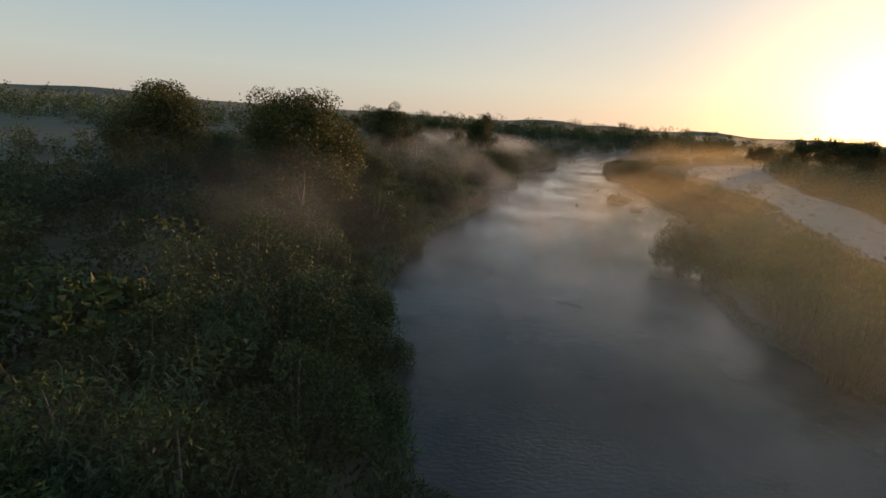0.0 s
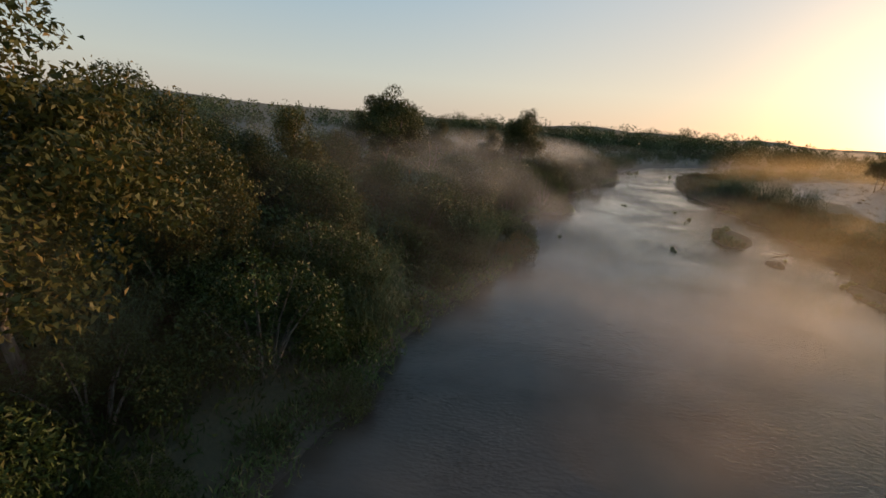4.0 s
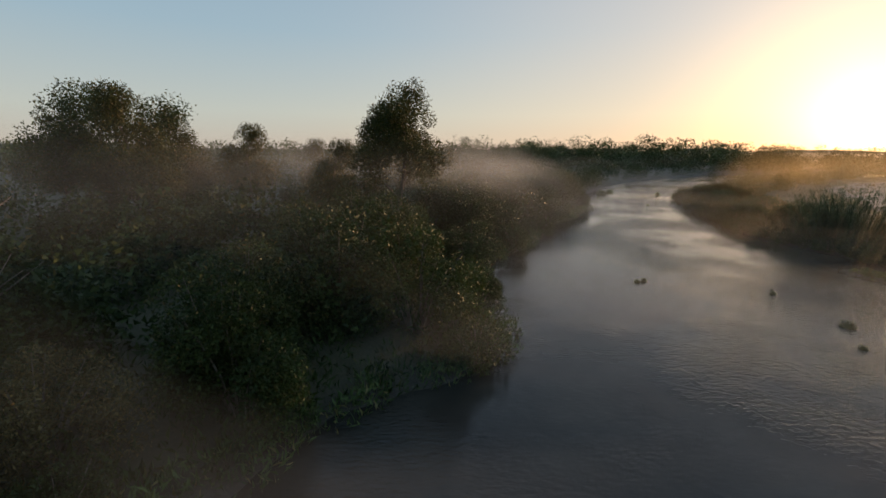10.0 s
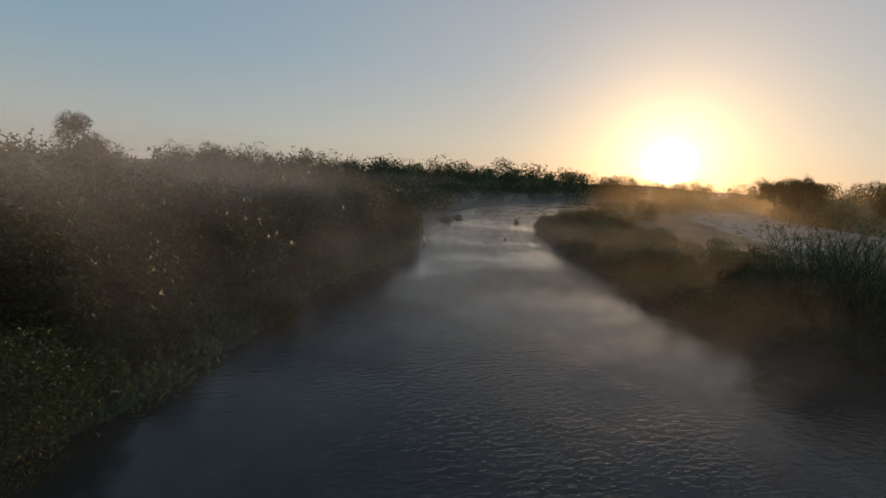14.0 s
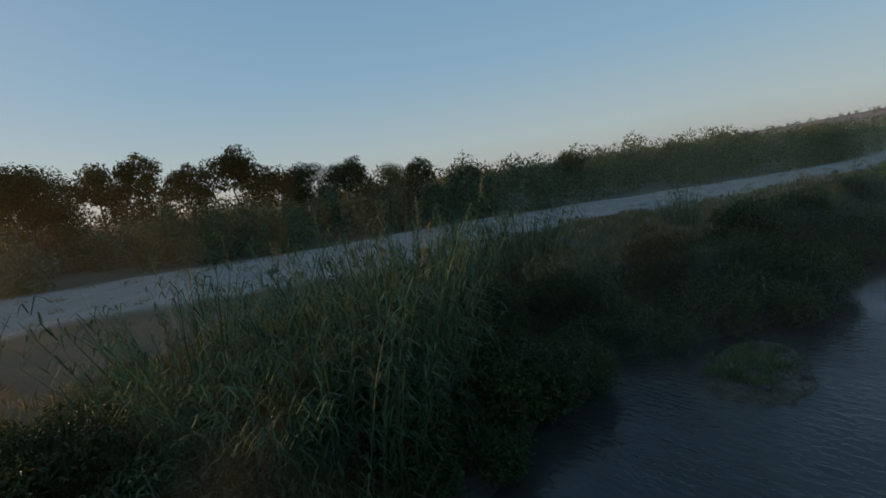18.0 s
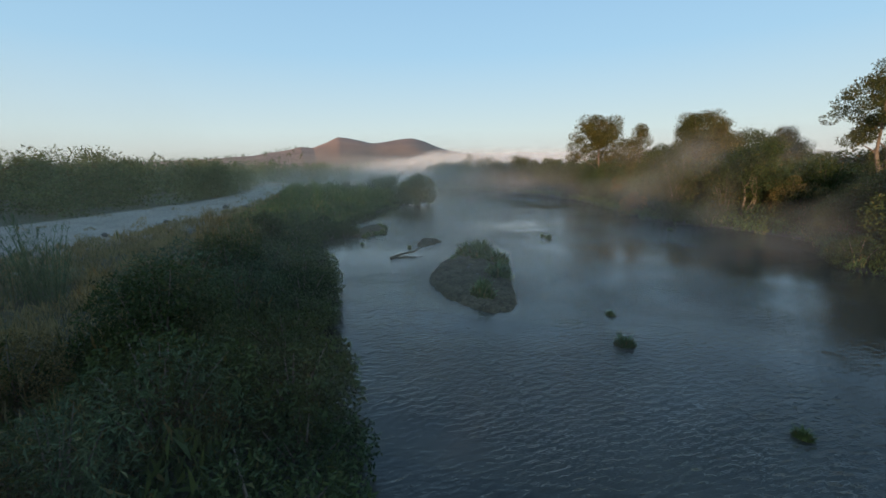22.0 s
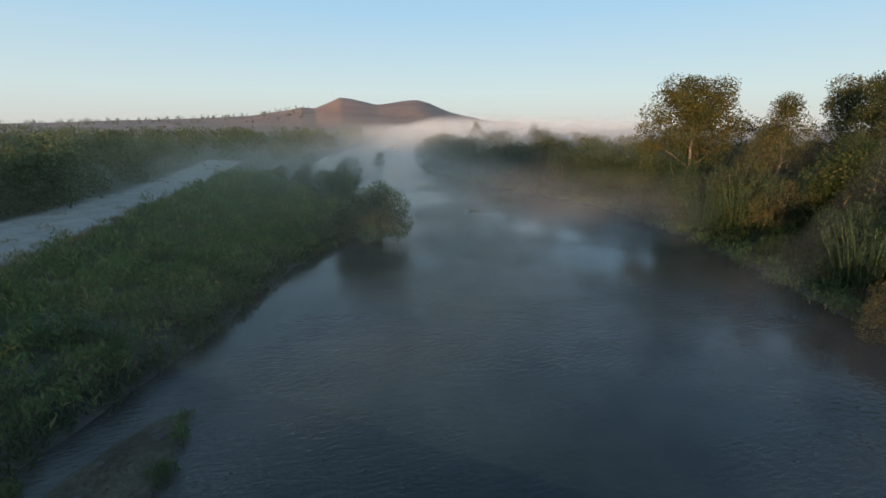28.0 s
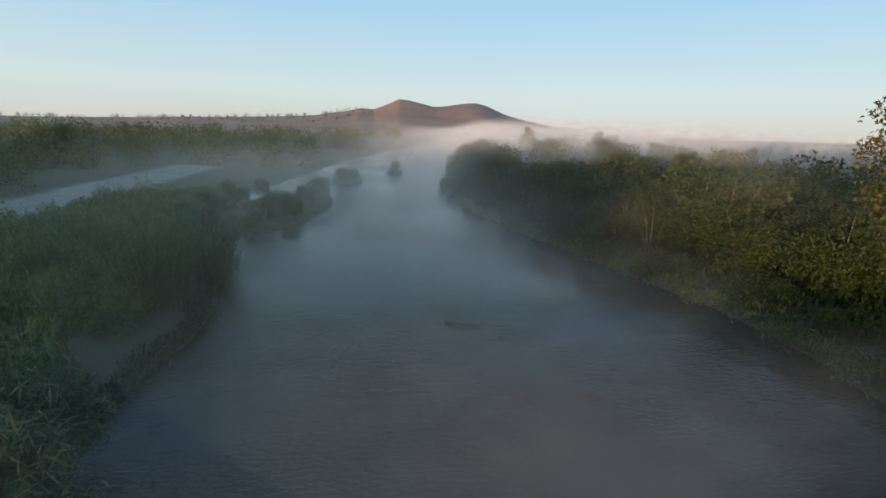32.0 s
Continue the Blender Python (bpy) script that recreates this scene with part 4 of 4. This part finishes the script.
def make_tuft(name, seed, height, spread, blades_n, material, label):
    """A tussock: blades that rise from the base and arch outwards."""
    rng = np.random.default_rng(seed)
    vs, fs = [], []
    for k in range(blades_n):
        a, r = rng.uniform(0, 6.28), spread * 0.5 * math.sqrt(rng.random())
        d = np.array([math.cos(a + rng.normal() * 0.5), math.sin(a + rng.normal() * 0.5), 0])
        p = np.array([r * math.cos(a), r * math.sin(a), -0.1])
        h = height * rng.uniform(0.2, 1.0) * (1 - 0.8 * (2 * r / spread) ** 2)
        out = h * rng.uniform(0.15, 0.7)
        side = np.array([-d[1], d[0], 0]) * rng.uniform(0.025, 0.05)
        o = len(vs)
        for q, w in ((p, 0.8), (p + d * out * 0.35 + np.array([0, 0, h * 0.65]), 1.0), (p + d * out + np.array([0, 0, h * rng.uniform(0.75, 1.05)]), 0.08)):
            vs += [q - side * w, q + side * w]
        fs += [(o, o + 1, o + 3, o + 2), (o + 2, o + 3, o + 5, o + 4)]
    ob = new(name, mesh_of(name, vs, fs, material))
    return tagged(ob, label, "plant tuft")


tuft = make_tuft("water_weed_tuft", 61, 1.1, 1.4, 420, M_GRASS, "green tuft of water weeds growing out of the river")
first_tuft = [True]
for x, y, z, s in ((31.2, 78.2, 0.2, 1.1), (30.9, 80, 0.2, 0.8), (34.5, 86.0, 0.2, 0.75), (34.1, 85.2, 0.22, 0.6), (32.4, 83.2, 0.2, 0.8), (32.2, 82.6, 0.25, 0.7), (32.4, 92.1, 0.0, 0.55), (30.9, 89.6, 0.0, 0.3), (32.4, 97.3, 0.0, 0.35), (25.7, 99.8, 0.0, 0.4), (25.2, 99.6, 0.0, 0.35),
                   (23.3, 73.2, 0.0, 0.5), (23.2, 72.2, 0.0, 0.4), (42.2, 102, 0.08, 0.5), (37.0, 70, 0.0, 0.3), (34.2, 73, 0.05, 0.3), (11.9, 73.7, 0.0, 0.4), (44.2, 141.8, 0.0, 0.5),
                   (53.8, 159.5, 0.0, 1.0), (43, 160, 0.0, 1.6), (46, 164, 0.0, 1.3), (31.4, 78.9, 0.25, 0.8), (36.3, 66.8, 0.05, 0.4), (30.8, 77.6, 0.2, 1.0), (31.6, 77.4, 0.2, 0.9)):
    m = pose(x, y, z, 0, 0, (x * 77 + y * 31) % 360)
    if first_tuft:
        first_tuft.clear()
        tuft.matrix_basis = m
        ob = tuft
    else:
        ob = copy_thing(tuft, m)
    ob.scale = (s * 1.3, s * 0.9, s) if z > 0.05 else (s * 0.85, s * 0.65, s * 0.75)
    ob["group"] = "tufts in the river"


def driftwood(points, radius, label):
    v, f = tube(points, [radius * (1 - 0.6 * k / (len(points) - 1)) for k in range(len(points))], 7)
    return tagged(new("driftwood", smooth_mesh(mesh_of("driftwood", v, f, M_BARK))), label, "driftwood")


driftwood([(36.2, 76, 0.02), (35.3, 75.4, 0.12), (34.6, 75.3, 0.18), (33.8, 74.8, 0.35)], 0.10, "forked dead branch lying in the shallow water")
driftwood([(12.6, 30.2, 0.02), (12.0, 30.6, 0.1), (11.4, 30.6, 0.05), (10.8, 31.3, 0.12)], 0.055, "dark dead branch drifting in the river")


# ---- mist over the river ----
def build_mist():
    """Thin veils of drifting mist, one behind the other, across the river and its west bank."""
    vs, fs, dens, o = [], [], [], 0
    rows = ([(-420 + 30 * k, 0.42) for k in range(8)] + [(-180 + 15 * k, 0.36) for k in range(10)] + [(-30 + 6.0 * k, 0.2 + 0.05 * (9 <= k <= 13)) for k in range(14)] + [(54 + 6.0 * k, 0.14 + 0.04 * (k >= 4)) for k in range(8)]
            + [(102 + 6.0 * k, 0.16) for k in range(6)] + [(138 + 11 * k, 0.10) for k in range(9)] + [(240 + 25 * k, 0.02) for k in range(6)])
    nx, nz = 56, 10
    for s, (y0, amount) in enumerate(rows):
        wx = shore_x(WEST, y0)
        wide = 78 + 190 * smoothstep(0, -60, y0)
        x = np.linspace(wx - wide, wx + 58, nx + 1)
        u = x - wx
        far = smoothstep(55, 200, abs(y0 - 50.0))
        low = 4.6 + 2.4 * smoothstep(62, 40, y0)
        top = low + (10.8 - low) * smoothstep(5, -5, u) * (1 - 0.55 * smoothstep(110, 150, y0)) + far * (6.0 if y0 < 0 else 0.0)
        top = top * (0.88 + 0.12 * np.sin(x * 0.11 + s) * np.sin(y0 * 0.05 + x * 0.03))
        east = 0.3 + 0.1 * smoothstep(100, 135, y0)
        # open water between the bank and the islets stays clearer
        clear = 0.4 * smoothstep(48, 62, y0) * smoothstep(112, 100, y0)
        lat = (0.35 * smoothstep(-wide, -wide + 35, u) + 0.65 * smoothstep(-48 - 120 * smoothstep(0, -60, y0), -10, u)) * (east + (1 - east) * smoothstep(30, 8, u)) * smoothstep(52, 30, u)
        lat = lat * (0.8 + 0.2 * smoothstep(10, -4, u)) * (1 - clear * smoothstep(1, 10, u))
        lat = lat * (1 - 0.45 * smoothstep(-6, 8, y0) * smoothstep(-6, -15, u)) * (1 + 0.4 * smoothstep(58, 66, y0) * smoothstep(78, 72, y0) * smoothstep(-14, -7, u) * smoothstep(8, 2, u)) * (1 - 0.5 * smoothstep(74, 79, y0) * smoothstep(92, 86, y0) * smoothstep(4, -1, u))
        lat = lat * (1 - 0.6 * smoothstep(94, 102, y0) * smoothstep(132, 120, y0) * smoothstep(1, 8, u)) * (1 - 0.8 * smoothstep(118, 132, y0) * smoothstep(8, 20, u))
        lat = lat * (1 - 0.85 * smoothstep(26, 14, y0) * smoothstep(-6, 2, y0) * smoothstep(8, 0, u))
        lat = lat * (1 - (0.5 + 0.3 * smoothstep(34, 44, y0)) * smoothstep(-8, 0, y0) * smoothstep(66, 54, y0) * smoothstep(6, -1, u)) * (1 - 0.7 * smoothstep(82, 88, y0) * smoothstep(110, 103, y0) * smoothstep(5, 0, u)) * (1 + 0.35 * smoothstep(102, 112, y0) * smoothstep(150, 130, y0) * smoothstep(22, 6, u))
        lat = lat * (1 - 0.55 * smoothstep(18, 24, y0) * smoothstep(46, 40, y0) * smoothstep(-7, -3, u) * smoothstep(13, 8, u))
        # thinner along the bank and over the inland thicket
        lat = lat * (1 - 0.45 * smoothstep(20, 27, y0) * smoothstep(56, 47, y0) * smoothstep(5, 0, u)) * (1 - 0.6 * smoothstep(28, 34, y0) * smoothstep(54, 47, y0) * smoothstep(13, 18, u)) * (1 - 0.4 * smoothstep(-20, 0, y0) * smoothstep(50, 40, y0) * smoothstep(-9, -13, u))
        lat = lat * (1 + 1.0 * smoothstep(70, 84, y0) * smoothstep(140, 120, y0) * smoothstep(-10, -20, u))
        wave = y0 + 2.0 * np.sin(x * 0.09 + s * 1.7)
        for j in range(nz + 1):
            w = j / nz
            vs.append(np.stack([x, wave, 0.04 + top * w], 1))
            under = 1 - (0.96 - 0.5 * smoothstep(2, -8, y0)) * smoothstep(4, -1, u) * (1 - smoothstep(3.2, 7.2, top * w))
            dens.append(amount * lat * under * (1 - w ** 3.5) * min(1.0, 0.4 + 1.6 * w))
        q = (np.arange(nz)[:, None] * (nx + 1) + np.arange(nx)[None, :]).reshape(-1)
        fs.append(np.stack([q, q + 1, q + nx + 2, q + nx + 1], 1) + o)
        o += (nx + 1) * (nz + 1)
    me = smooth_mesh(mesh_of("mist", np.concatenate(vs), np.concatenate(fs), M_MIST))
    at = me.attributes.new("veil", "FLOAT", "POINT")
    at.data.foreach_set("value", np.concatenate(dens).astype(np.float32))
    return tagged(new("mist", me), "pale morning mist drifting over the river", "mist", kind="stuff")


build_mist()


def build_glare_haze():
    """Added gold-tinted sheets for haze and sun glare above the east bank, the gravel and the eastern water, facing the
    low sun.
    """
    ax, side = np.array([math.sin(SUN_AZ), math.cos(SUN_AZ)]), np.array([math.cos(SUN_AZ), -math.sin(SUN_AZ)])
    land = EAST + [(420, -420)]
    vs, fs, dens, o = [], [], [], 0
    nl, nz = 120, 5
    for k in range(31):
        along = 2 + 8.0 * k
        lat = np.linspace(-150, 190, nl + 1)
        px, py = ax[0] * along + side[0] * lat, ax[1] * along + side[1] * lat
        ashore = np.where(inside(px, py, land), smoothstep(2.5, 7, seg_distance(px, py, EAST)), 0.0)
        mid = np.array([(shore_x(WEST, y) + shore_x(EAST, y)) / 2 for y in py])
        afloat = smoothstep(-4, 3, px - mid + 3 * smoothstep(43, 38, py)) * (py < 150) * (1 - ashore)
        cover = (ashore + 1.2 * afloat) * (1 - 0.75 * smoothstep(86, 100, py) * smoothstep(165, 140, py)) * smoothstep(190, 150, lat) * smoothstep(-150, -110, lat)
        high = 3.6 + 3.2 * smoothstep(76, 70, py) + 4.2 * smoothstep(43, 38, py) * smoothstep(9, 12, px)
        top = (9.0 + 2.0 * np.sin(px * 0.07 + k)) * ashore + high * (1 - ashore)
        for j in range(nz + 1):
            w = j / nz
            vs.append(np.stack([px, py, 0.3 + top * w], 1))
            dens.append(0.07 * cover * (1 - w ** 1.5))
        q = (np.arange(nz)[:, None] * (nl + 1) + np.arange(nl)[None, :])
        q = q[:, (cover[:-1] + cover[1:]) > 0].reshape(-1)
        fs.append(np.stack([q, q + 1, q + nl + 2, q + nl + 1], 1) + o)
        o += (nl + 1) * (nz + 1)
    me = smooth_mesh(mesh_of("haze", np.concatenate(vs), np.concatenate(fs), M_GLARE_HAZE))
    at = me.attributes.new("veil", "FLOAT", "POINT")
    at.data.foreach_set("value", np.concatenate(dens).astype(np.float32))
    return tagged(new("haze", me), "faint gold-tinted sheets for haze and sun glare over the river bank", "haze", kind="stuff")


build_glare_haze()
